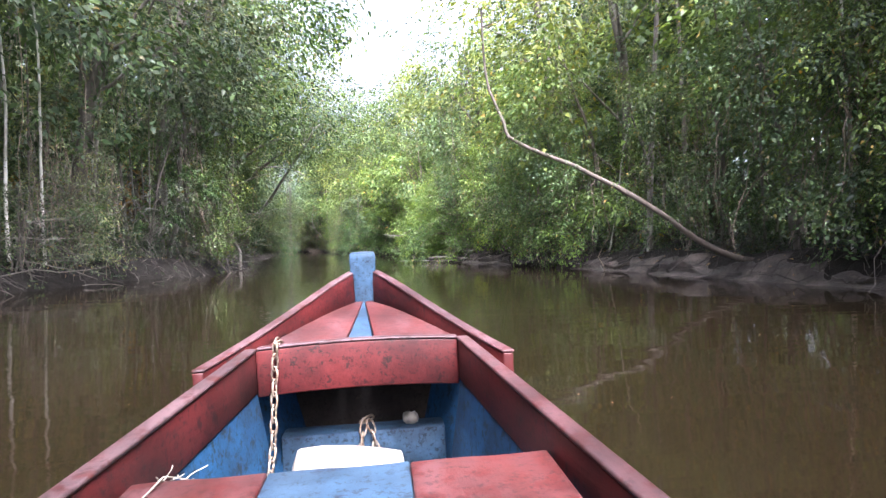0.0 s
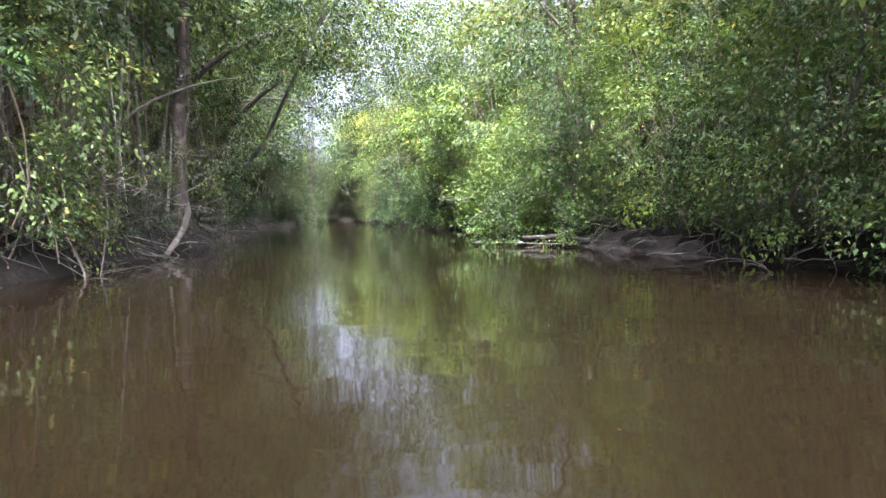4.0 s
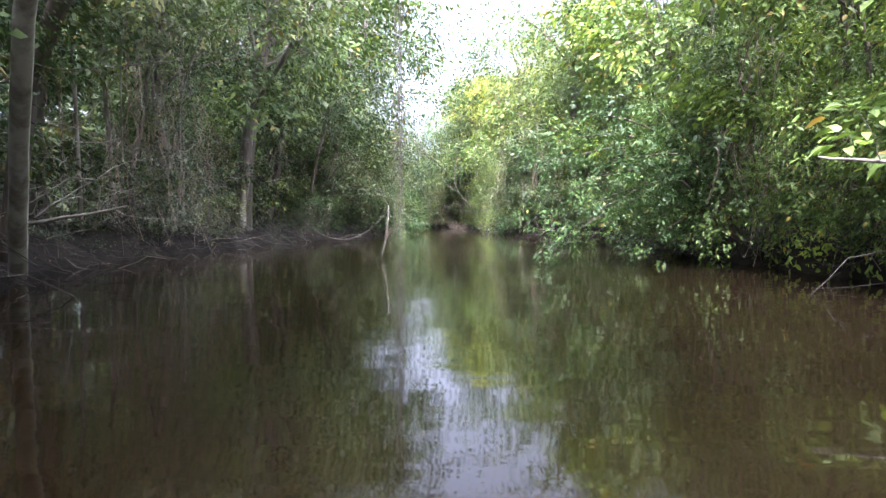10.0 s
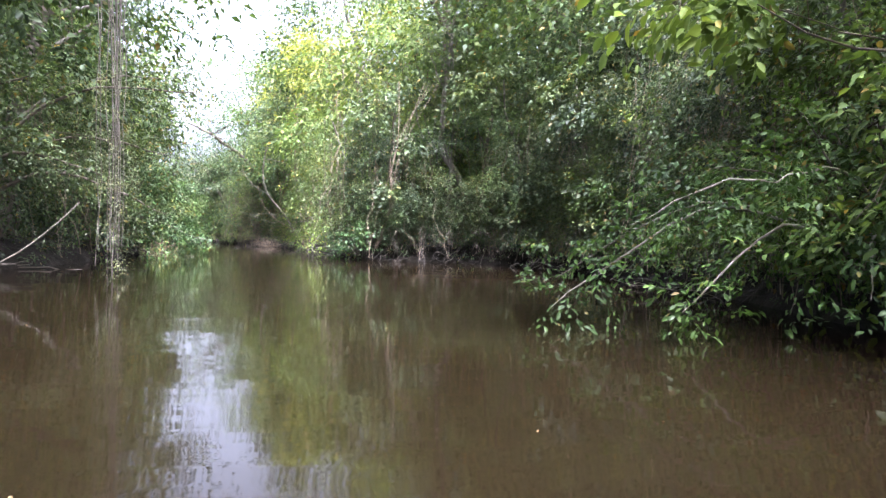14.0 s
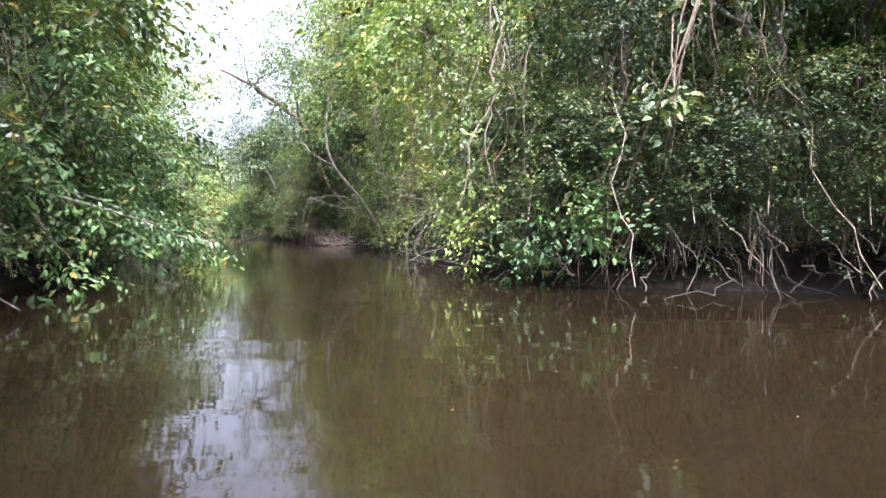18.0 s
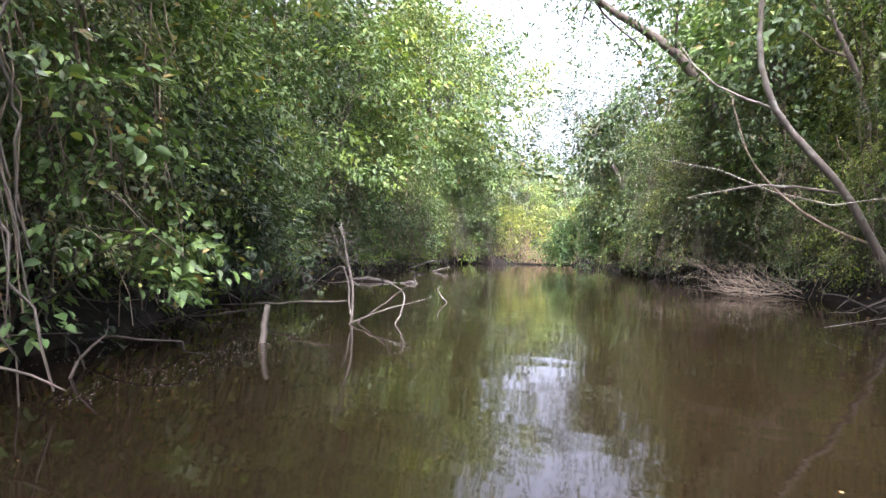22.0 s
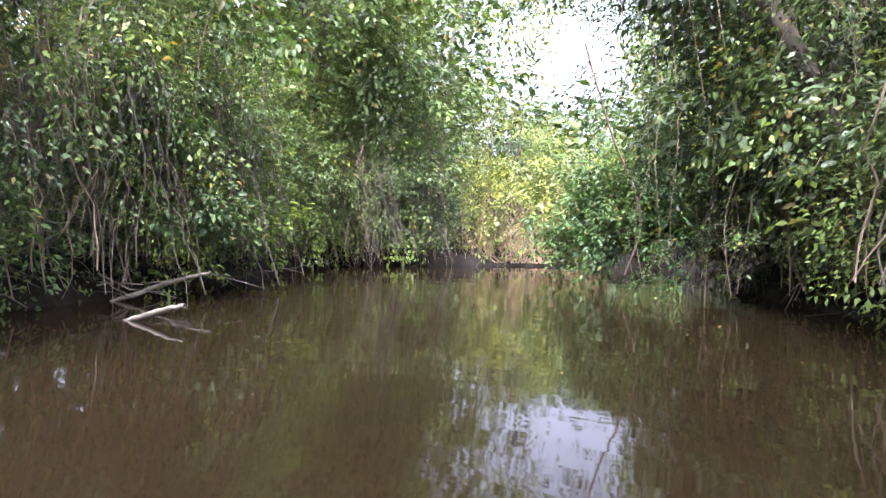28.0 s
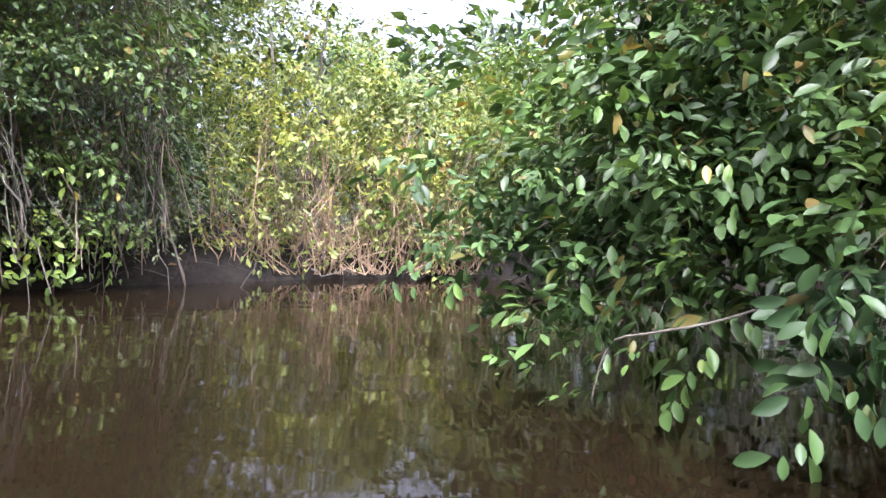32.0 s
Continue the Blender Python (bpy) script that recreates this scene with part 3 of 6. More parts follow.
# the open strip of sky follows the boat's way and the bend after it
SHIFT = [(20, 3.0), (32, 4.4), (45, 5.5), (58, 4.5), (70, 2.4), (80, 2.2), (88, 0.5), (96, -1.0), (104, 0.0), (110, 0.6), (115, 1.0)]
LOW = [(p[1], p[2]) for p in PATH]
OPEN = [(x + float(np.interp(y, [a for a, _ in SHIFT], [b for _, b in SHIFT])), y) for x, y in LOW] + [(-16.5, 117.5), (-17.3, 120), (-18.0, 123), (-18.6, 127), (-19.2, 132), (-20.5, 140)]


def notch(x, y):
    """Whether a place lies in the low gap of the forest behind the reed bank."""
    return (y > 121) & (x > -21.4 - 0.45 * np.maximum(y - 128, 0)) & (x < -16.0 + 0.05 * (y - 128))


def pushed(x, y, nx, ny, room, strip=LOW):
    """The place, moved away from the water until it is far enough from the open strip."""
    for _ in range(40):
        if all(math.hypot(x - ox, y - oy) >= room for ox, oy in strip):
            break
        x, y = x + nx * 0.3, y + ny * 0.3
    return x, y


# places kept free of leaves in front of trunks and the reed bank: x, y, radius
FREE = [(-11.6, 61.3, 2.4), (-13.2, 68.5, 1.6), (3.6, 76.6, 1.2), (-6.4, 34.0, 2.4), (-6.4, 29.6, 1.6), (-7.2, 44.2, 1.6), (-3.6, 90.2, 1.9), (-5.3, 98.4, 2.0),
        (-20.6, 126.9, 3.0), (-8.0, 103.2, 2.0), (8.4, 15.4, 2.2), (-11.6, 47.6, 2.2), (-12.2, 51.0, 1.6), (-16.2, 118.2, 2.4), (-9.6, 82.0, 2.6), (4.1, 34.3, 1.7), (1.5, 78.9, 1.4)]


def free(x, y):
    return all(math.hypot(x - a, y - b) > r for a, b, r in FREE)


def wet(x, y, room=0.0):
    px, py = np.array([float(x)]), np.array([float(y)])
    return bool(in_river(px, py)[0]) or min(far_from(LEFT, px, py)[0], far_from(RIGHT, px, py)[0]) < room


def bare(line, y):
    """Where the bank is bare clay at the water's edge."""
    return line is RIGHT and (8 < y < 23.5 or 28.5 < y < 35.5)


def plant_bank(line, zones, seed):
    rng = random.Random(seed)
    for y0, y1, mids, shrubs, talls, s_share, m_share, veils, v_share in zones:
        mids, shrubs, talls, veils = mids.split(), shrubs.split(), talls.split(), veils.split()
        for x, y, nx, ny in along(line, 2.1, y0, y1):
            if rng.random() < v_share:
                d = rng.uniform(0.25, 0.8)
                px, py = pushed(x + nx * d, y + ny * d, nx, ny, 3.4)
                if free(px, py):
                    set_down(rng.choice(veils), VEILS, px, py, math.atan2(-nx, ny) + rng.uniform(-0.3, 0.3), rng.uniform(0.85, 1.2), 0.55 if bare(line, y) else 0.0)
        for x, y, nx, ny in along(line, 2.1, y0, y1):
            if rng.random() < s_share:
                d = rng.uniform(0.2, 1.6) + (1.0 if bare(line, y) else 0.0)
                px, py = x + nx * d, y + ny * d
                if eye_clear(px, py, 3.2) and not (py > 125.4 and px > -23):
                    low = 1.0 if free(px, py) else 0.42
                    set_down(rng.choice(shrubs), SHRUBS, px, py, math.atan2(-nx, ny) + rng.uniform(-0.7, 0.7), rng.uniform(0.7, 1.3) * low)
        for step, far, take in ((3.0, (0.9, 2.6), m_share), (5.6, (3.0, 5.5), 1.0)):
            for x, y, nx, ny in along(line, step, y0, y1):
                if rng.random() < take:
                    d = rng.uniform(*far)
                    px, py = x + nx * d + rng.uniform(-0.6, 0.6), y + ny * d + rng.uniform(-0.6, 0.6)
                    px, py = pushed(px, py, nx, ny, 6.0)
                    if not wet(px, py, 0.3) and free(px, py) and not notch(px, py):
                        set_down(rng.choice(mids), TREES, px, py, math.atan2(-nx, ny) + rng.uniform(-1.2, 1.2), rng.uniform(0.8, 1.25))
        for far, step in (((1.5, 4.5), 4.6), ((6.0, 10.0), 9.0)):
            for x, y, nx, ny in along(line, step, y0, y1):
                d = rng.uniform(*far)
                px, py = x + nx * d + rng.uniform(-1, 1), y + ny * d + rng.uniform(-1, 1)
                kind, size = rng.choice(talls), rng.uniform(0.95, 1.3)
                px, py = pushed(px, py, nx, ny, REACH[kind] * size + (1.8 if rng.random() < 0.22 else 5.8), OPEN)
                if not wet(px, py, 0.8) and not notch(px, py):
                    set_down(kind, TREES, px, py, math.atan2(-nx, ny) + rng.uniform(-0.8, 0.8), size)


plant_bank(LEFT, ZONES_L, 5)
for k, (x, y, turn) in enumerate([(-25.7, 120.4, 1.2), (-25.3, 121.6, 1.0), (-24.6, 122.8, 0.8), (-24.1, 123.8, 0.7), (-24.2, 124.8, 0.6), (-25.0, 122.2, 1.0)]):
    set_down(("dry", "gold", "bright", "dry", "gold", "bright", "dry")[k], VEILS, x, y, turn, 1.05 + 0.08 * (k % 3), 0.0)
for kind, x, y, size in (("mid_green", -26.4, 123.2, 1.1), ("mid_bright", -25.2, 125.4, 1.05), ("mid_green", -25.2, 128.2, 1.1), ("mid_gold", -22.8, 131.6, 1.15), ("mid_bright", -21.6, 133.2, 0.72), ("mid_gold", -18.8, 133.6, 0.72), ("mid_green", -16.2, 133.4, 0.62),
                         ("tall_broad", -29.5, 124.5, 1.0), ("tall_grey", -28.0, 129.0, 1.0)):
    set_down(kind, TREES, x, y, 0.6, size)
plant_bank(RIGHT, ZONES_R, 6)
# mostly dark-leaved climbers and shrubs, added to colour in the undercut bank's shade
for k, (x, y, nx, ny) in enumerate(along(RIGHT, 1.5, 62, 77)):
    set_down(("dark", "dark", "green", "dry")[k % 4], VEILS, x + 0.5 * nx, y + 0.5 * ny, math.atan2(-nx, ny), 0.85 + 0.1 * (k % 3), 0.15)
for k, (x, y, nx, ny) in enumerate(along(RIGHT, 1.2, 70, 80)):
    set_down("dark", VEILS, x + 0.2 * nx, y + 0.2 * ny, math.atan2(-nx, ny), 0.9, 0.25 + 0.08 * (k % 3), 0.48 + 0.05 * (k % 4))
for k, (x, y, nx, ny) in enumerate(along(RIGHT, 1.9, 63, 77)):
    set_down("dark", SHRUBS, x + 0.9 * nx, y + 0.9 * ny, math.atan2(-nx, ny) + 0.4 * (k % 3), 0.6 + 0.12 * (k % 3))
# climbers behind the last bush, the dark ones added to darken its reflection
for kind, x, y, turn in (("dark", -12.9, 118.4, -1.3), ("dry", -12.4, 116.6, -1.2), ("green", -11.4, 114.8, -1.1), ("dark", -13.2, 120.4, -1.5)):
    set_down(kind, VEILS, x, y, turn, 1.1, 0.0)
# dark-leaved shrubs stand in for shade low on the left bank
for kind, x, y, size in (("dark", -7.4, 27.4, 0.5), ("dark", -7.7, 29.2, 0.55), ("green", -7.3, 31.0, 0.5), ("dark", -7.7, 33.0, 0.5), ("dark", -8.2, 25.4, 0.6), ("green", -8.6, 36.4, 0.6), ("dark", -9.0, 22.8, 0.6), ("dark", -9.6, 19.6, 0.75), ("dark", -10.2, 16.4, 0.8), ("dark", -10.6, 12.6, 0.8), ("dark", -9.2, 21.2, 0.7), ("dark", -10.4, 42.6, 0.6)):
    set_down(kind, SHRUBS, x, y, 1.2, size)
for x, y, turn, size in ((-8.9, 108.0, -1.1, 1.0), (-9.7, 109.7, -1.1, 1.1), (-10.5, 111.4, -1.1, 1.05), (-21.3, 109.6, 1.3, 1.05), (-21.8, 111.6, 1.3, 1.1), (-22.6, 113.6, 1.2, 1.0), (-24.4, 121.0, 1.0, 1.05), (-23.8, 123.2, 0.8, 1.0), (-12.6, 86.8, 1.2, 0.9)):
    set_down("stringy", VEILS, x, y, turn, size, 0.0)
# dark trees added behind the bush to keep sky out of its reflection
for x, y, size in ((-11.2, 117.6, 1.2), (-11.0, 120.2, 1.25), (-10.4, 115.0, 1.2), (-10.8, 122.4, 1.1)):
    set_down("mid_dark", TREES, x, y, -1.3, size)


def plant_undergrowth():
    """Low herbs and seedlings that cover the banks, too many to count."""
    rng = np.random.default_rng(78)
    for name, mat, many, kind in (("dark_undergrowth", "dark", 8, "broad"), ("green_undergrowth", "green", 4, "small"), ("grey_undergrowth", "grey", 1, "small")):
        soup = Soup()
        for line in (LEFT, RIGHT):
            for x, y, nx, ny in along(line, 0.7, -8, 128):
                d = rng.uniform(0.08, 1.0, many) ** 1.5 * 3.4 + (1.0 if bare(line, y) else 0.0)
                px, py = x + nx * d + rng.normal(0, 0.4, many), y + ny * d + rng.normal(0, 0.4, many)
                ok = ~in_river(px, py) & ~((py > 125.2) & (px > -23))
                if ok.any():
                    px, py = px[ok], py[ok]
                    places = np.stack([px, py, ground_height(px, py) + rng.uniform(0.0, 0.55, len(px))], 1)
                    sprays(soup, rng, places, rng.normal(0, 1, places.shape) * [1, 1, 0.4] - [0.6 * nx, 0.6 * ny, 0.1], 0.42, kind)
        tagged(new(name, soup.mesh(name, LEAF[mat])), "low %s herbs covering the mud bank" % {"dark": "dark green", "green": "green", "grey": "grey-green"}[mat], "undergrowth", kind="stuff")


plant_undergrowth()


def plant_depths():
    """The forest behind the first rows, too far in to tell its trees apart."""
    rng = np.random.default_rng(77)
    n = 12000
    px, py = rng.uniform(-55, 45, n), rng.uniform(-45, 165, n)
    d = np.minimum(far_from(LEFT, px, py), far_from(RIGHT, px, py))
    ok = ~in_river(px, py) & (d > 5.5) & ((d < 20) | (rng.uniform(0, 1, n) < 0.35))
    ok |= (py < -16) & (py > -40) & (np.abs(px) < 25)
    px, py, d = px[ok], py[ok], d[ok]
    z0 = ground_height(px, py)
    top = np.clip(5 + (d - 5) * 1.6, 4, 21)
    top = np.where(notch(px, py), np.minimum(top, 0.6 + 0.25 * (py - 112)), top)
    soup, stems = Soup(), Soup()
    for layer in range(3):
        u = rng.uniform(0, 1, len(px)) ** (0.8, 1.0, 1.5)[layer]
        places = np.stack([px + rng.normal(0, 0.8, len(px)), py + rng.normal(0, 0.8, len(px)), z0 + 0.2 + u * top], 1)
        far = d > 9.5
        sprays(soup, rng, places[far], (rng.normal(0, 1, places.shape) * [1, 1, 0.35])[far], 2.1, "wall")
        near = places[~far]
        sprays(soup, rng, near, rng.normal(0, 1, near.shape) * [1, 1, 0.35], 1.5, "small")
    m = 5200
    qx, qy = rng.uniform(-62, 52, m), rng.uniform(-52, 172, m)
    e = np.minimum(far_from(LEFT, qx, qy), far_from(RIGHT, qx, qy))
    keep = ~in_river(qx, qy) & (e > 13)
    qx, qy = qx[keep], qy[keep]
    cap = np.where(notch(qx, qy), np.minimum(17, 0.6 + 0.25 * (qy - 112)), 17)
    sprays(soup, rng, np.stack([qx, qy, rng.uniform(0, 1, len(qx)) * cap + 0.5], 1), rng.normal(0, 1, (len(qx), 3)) * [1, 1, 0.6], 3.2, "small")
    # the forest goes on, out of sight from the river
    ox, oy = rng.uniform(-170, 160, 5200), rng.uniform(-150, 270, 5200)
    off = far_from(LEFT + [(60, 140)], ox, oy) > 22
    off &= far_from(RIGHT, ox, oy) > 22
    ox, oy = ox[off], oy[off]
    sprays(soup, rng, np.stack([ox, oy, np.where(notch(ox, oy), 0.14, 0.2) * 60 + rng.normal(0, 1.5, len(ox))], 1), rng.normal(0, 1, (len(ox), 3)) * [1, 1, 0.2], 6.5, "wall")
    # closed layer of leaves over the forest floor, added to block sky light
    r = 6500
    rx, ry = rng.uniform(-48, 36, r), rng.uniform(-30, 121, r)
    c = np.minimum(far_from(LEFT, rx, ry), far_from(RIGHT, rx, ry))
    shut = ~in_river(rx, ry) & (c > 5.0) & (far_from(OPEN, rx, ry) > 11.0)
    rx, ry, c = rx[shut], ry[shut], c[shut]
    shade_roof = np.stack([rx, ry, np.clip(9 + 0.5 * c, 9, 15) + rng.normal(0, 1.1, len(rx))], 1)
    inner = c > 7
    sprays(soup, rng, shade_roof[inner], (rng.normal(0, 1, shade_roof.shape) * [1, 1, 0.15])[inner], 2.6, "wall")
    sprays(soup, rng, shade_roof[~inner], (rng.normal(0, 1, shade_roof.shape) * [1, 1, 0.15])[~inner], 2.0, "small")
    for k in range(0, len(px), 14):
        stems.tube(bent(rng, (px[k], py[k], z0[k] - 0.3), (px[k] + rng.normal(0, 0.5), py[k] + rng.normal(0, 0.5), top[k] * 0.95), 6, 0.1), [0.10, 0.07, 0.04], 5)
    # the dark leaf colour stands in for shade inside the forest
    tagged(new("far_woods", soup.mesh("far_woods", LEAF["dark"])), "crowded forest behind the riverside trees, its shade put into dark leaves", "forest", kind="stuff")
    tagged(new("far_trunks", stems.mesh("far_trunks", BARK["grey"], True)), "thin grey trunks deep in the forest", "forest", kind="stuff")


plant_depths()


# ---- single trunks, logs, snags and bushes that stand out along the way ----
def curve(points, k=14):
    """A smooth line through a few places."""
    p = np.asarray(points, float)
    n = len(p)
    t = np.linspace(0, n - 1, max(k, 3 * n))
    i = np.clip(t.astype(int), 0, n - 2)
    u = (t - i)[:, None]
    p0, p1, p2, p3 = p[np.clip(i - 1, 0, n - 1)], p[i], p[i + 1], p[np.clip(i + 2, 0, n - 1)]
    return 0.5 * (2 * p1 + (p2 - p0) * u + (2 * p0 - 5 * p1 + 4 * p2 - p3) * u**2 + (3 * p1 - p0 - 3 * p2 + p3) * u**3)


def knotty(rng, path, amount):
    return path + rng.normal(0, amount, path.shape)


def wood(name, label, category, points, radii, bark, seed=0, twigs=0, reach=0.6, group=""):
    """A bare trunk, log or stick with a few broken twigs as parts."""
    rng = np.random.default_rng(1000 + seed)
    thing = tagged(new(name), label, category, group)
    path = knotty(rng, curve(points), max(radii) * 0.12)
    part("stem", Soup().tube(path, radii, 9).mesh("stem", BARK[bark], True), thing)
    for _ in range(twigs):
        a = path[rng.integers(len(path) // 3, len(path))]
        r = min(radii) * 0.6
        part("twig", Soup().tube(bent(rng, a, a + rng.normal(0, reach, 3) * [1, 1, 0.6] + [0, 0, 0.15], 6, 0.3), [r, r * 0.6, r * 0.25], 5).mesh("twig", BARK[bark], True), thing)
    return thing


def leafy(name, label, category, root, tips, girth, spray, kind, mat, bark, per=9, seed=0, bare=0.25, droop=-0.3, thick=0.28):
    """A bush or tree of long limbs from one root, each clothed with leafy twigs along its outer part."""
    rng = np.random.default_rng(2000 + seed)
    thing = tagged(new(name), label, category, "overhanging bushes")
    soup = Soup()
    for tip in tips:
        tip = np.asarray(tip, float)
        a = np.asarray(root, float) + rng.normal(0, 0.15, 3) * [1, 1, 0]
        mid = (a + tip) / 2 + np.array([0, 0, 0.25 * np.linalg.norm((tip - a)[:2])])
        path = knotty(rng, curve([a, mid, tip], 12), 0.02)
        part("limb", Soup().tube(path, [girth, girth * 0.6, girth * 0.15], 6).mesh("limb", BARK[bark], True), thing)
        n = int(per * max(1.0, np.linalg.norm(tip - a)))
        i = rng.uniform(bare * (len(path) - 1), len(path) - 1.001, n)
        base = path[i.astype(int)] + (path[i.astype(int) + 1] - path[i.astype(int)]) * (i % 1)[:, None]
        on = (path[-1] - path[0]) / np.linalg.norm(path[-1] - path[0])
        way = rng.normal(0, 0.8, (n, 3)) + on * 0.7 + [0, 0, droop]
        places = base + rng.normal(0, thick, (n, 3)) * [1, 1, 0.8]
        places[:, 2] = np.maximum(places[:, 2], 0.12)
        sprays(soup, rng, places, way, spray, kind)
    part("foliage", soup.mesh("foliage", LEAF[mat]), thing)
    return thing


def trunk_tree(label, points, radii, bark, seed, limbs=(), crown=None, mat="green", kind="small", spray=0.9, count=60, spread=1.8):
    """A tree whose trunk is seen: its line, some limbs, and a crown round given hearts."""
    rng = np.random.default_rng(3000 + seed)
    tree = tagged(new("tree"), label, "tree", "forest trees")
    path = knotty(rng, curve(points), max(radii) * 0.10)
    part("trunk", Soup().tube(path, radii, 10).mesh("trunk", BARK[bark], True), tree)
    for l in limbs:
        part("limb", Soup().tube(knotty(rng, curve(l), 0.012), [radii[-1] * 0.8, radii[-1] * 0.5, radii[-1] * 0.2], 6).mesh("limb", BARK[bark], True), tree)
    if crown:
        hearts = np.asarray(crown, float)
        k = rng.integers(0, len(hearts), count * len(hearts))
        off = rng.normal(0, 1, (len(k), 3)) * [spread * 0.5, spread * 0.5, spread * 0.3]
        soup = Soup()
        sprays(soup, rng, hearts[k] + off, off + rng.normal(0, 0.5, off.shape) + [0, 0, -0.3], spray, kind)
        part("crown", soup.mesh("crown", LEAF[mat]), tree)
        for h in hearts:
            part("limb", Soup().tube(bent(rng, path[int(len(path) * 0.8)], h, 7, 0.2), [radii[-1] * 0.7, radii[-1] * 0.2], 5).mesh("limb", BARK[bark], True), tree)
    return tree


# first reach: trunks leaning over the water
limb = wood("leaning_tree", "crooked brown trunk leaning out over the river, hung with leafy twigs", "tree",
     [(9.9, 14.7, 0.40), (8.7, 15.0, 0.75), (7.1, 15.1, 1.85), (5.6, 16.1, 2.95), (4.15, 17.0, 3.75), (3.85, 17.2, 4.4), (3.5, 17.5, 5.6), (3.4, 17.6, 7.5)], [0.085, 0.07, 0.055, 0.042, 0.03], "brown", 1, 9)
rng = np.random.default_rng(49)
soup = Soup()
spine = curve([(8.4, 15.0, 0.95), (7.1, 15.1, 1.85), (5.6, 16.1, 2.95), (4.15, 17.0, 3.75), (3.85, 17.2, 4.4), (3.5, 17.5, 5.6), (3.4, 17.6, 7.5)], 70)
spine = spine[rng.integers(8, len(spine), 90)] + rng.normal(0, 0.28, (90, 3)) - [0, 0, 0.2]
sprays(soup, rng, spine, rng.normal(0, 1, (90, 3)) - [0, 0, 0.8], 0.5, "small")
part("foliage", soup.mesh("foliage", LEAF["green"]), limb)
palm = wood("dead_palm", "dead palm trunk with a skirt of hanging brown fronds", "palm", [(-11.2, 33.8, 0.4), (-11.3, 34.0, 3), (-11.6, 34.3, 6), (-11.9, 34.6, 9)], [0.17, 0.15, 0.13, 0.12], "brown", 2)
rng = np.random.default_rng(50)
for k in range(12):
    th = k * 2.4
    fr = Soup()
    a = np.array([-11.6 + 0.15 * math.cos(th), 34.3 + 0.15 * math.sin(th), rng.uniform(4.0, 7.5)])
    n = 7
    sprays(fr, rng, a + np.stack([0.12 * np.arange(n) * math.cos(th) * 0.4, 0.12 * np.arange(n) * math.sin(th) * 0.4, -0.26 * np.arange(n)], 1), np.tile([math.cos(th) * 0.3, math.sin(th) * 0.3, -1.0], (n, 1)), 0.8, "long")
    part("dead_frond", fr.mesh("dead_frond", LEAF["dead"]), palm)
for k, (x, y, r) in enumerate([(-7.95, 34.9, 0.065), (-8.64, 34.8, 0.05), (-9.5, 27.5, 0.06), (-8.8, 22.0, 0.055), (-10.2, 19.5, 0.07), (-7.4, 28.2, 0.045), (9.6, 20.5, 0.09), (10.3, 19.2, 0.07),
                               (6.9, 71.6, 0.085), (7.6, 73.2, 0.07), (6.4, 69.0, 0.06), (-13.2, 58.0, 0.06), (-14.0, 55.5, 0.07), (-13.0, 52.6, 0.05), (-3.2, 98.6, 0.06), (-2.6, 96.5, 0.05), (-2.0, 92.0, 0.06)]):
    q = np.random.default_rng(60 + k)
    dx, dy = q.normal(0, 0.5, 2)
    trunk_tree("slender pale straight-stemmed tree on the riverbank", [(x, y, ground_z(x, y) - 0.2), (x + dx * 0.3, y + dy * 0.3, 4), (x + dx, y + dy, 9), (x + dx * 1.5, y + dy * 1.4, 12.5)],
               [r * 1.25, r, r * 0.8, r * 0.5], "pale", 10 + k, crown=[(x + dx, y + dy, 9.5), (x + dx * 1.5, y + dy, 12)], mat="grey", count=26, spread=2.2)
q = random.Random(61)
for line, y0, y1, step in ((LEFT, 6, 46, 1.5), (LEFT, 46, 66, 1.9), (RIGHT, 6, 24, 2.6), (RIGHT, 63, 79, 1.7), (RIGHT, 82, 100, 3.0)):
    for x, y, nx, ny in along(line, step, y0, y1):
        d, dx, dy, r = q.uniform(0.7, 3.2), q.gauss(0, 0.5), q.gauss(0, 0.5), q.uniform(0.022, 0.05)
        x, y, top = x + nx * d, y + ny * d, q.uniform(6.5, 10)
        trunk_tree("thin bare sapling stem with a small tuft of leaves", [(x, y, ground_z(x, y) - 0.2), (x + dx * 0.4, y + dy * 0.3, top * 0.35), (x + dx * 0.7, y + dy, top * 0.7), (x + dx * 1.6, y + dy * 1.4, top)],
                   [r * 1.2, r, r * 0.8, r * 0.5], q.choice(("pale", "pale", "grey", "white")), q.randrange(999), crown=[(x + dx * 1.5, y + dy * 1.3, top)], mat="grey", count=22, spread=1.5, spray=0.7)
trunk_tree("stout tree with flaking reddish bark", [(-7.0, 35.2, 0.3), (-7.1, 35.4, 3), (-7.0, 35.7, 6), (-6.8, 35.8, 10)], [0.27, 0.21, 0.19, 0.15], "red", 40, crown=[(-6.5, 35.5, 9), (-7.5, 36, 11)], count=60, spread=2.6)
wood("leaning_tree", "dark thin tree slanting up through the leaves", "tree", [(-8.2, 28.4, 0.5), (-7.3, 29.2, 1.9), (-6.4, 30.4, 3.4), (-5.4, 31.6, 4.25), (-4.5, 32.8, 4.72)], [0.05, 0.04, 0.03, 0.012], "grey", 3, 3)
wood("fallen_tree", "grey fallen tree propped on the mud bank", "fallen tree", [(-5.5, 29.6, 0.05), (-6.0, 32.5, 0.75), (-7.2, 36, 1.45), (-9.6, 39.5, 2.3)], [0.06, 0.08, 0.10, 0.12], "grey", 4, 5)
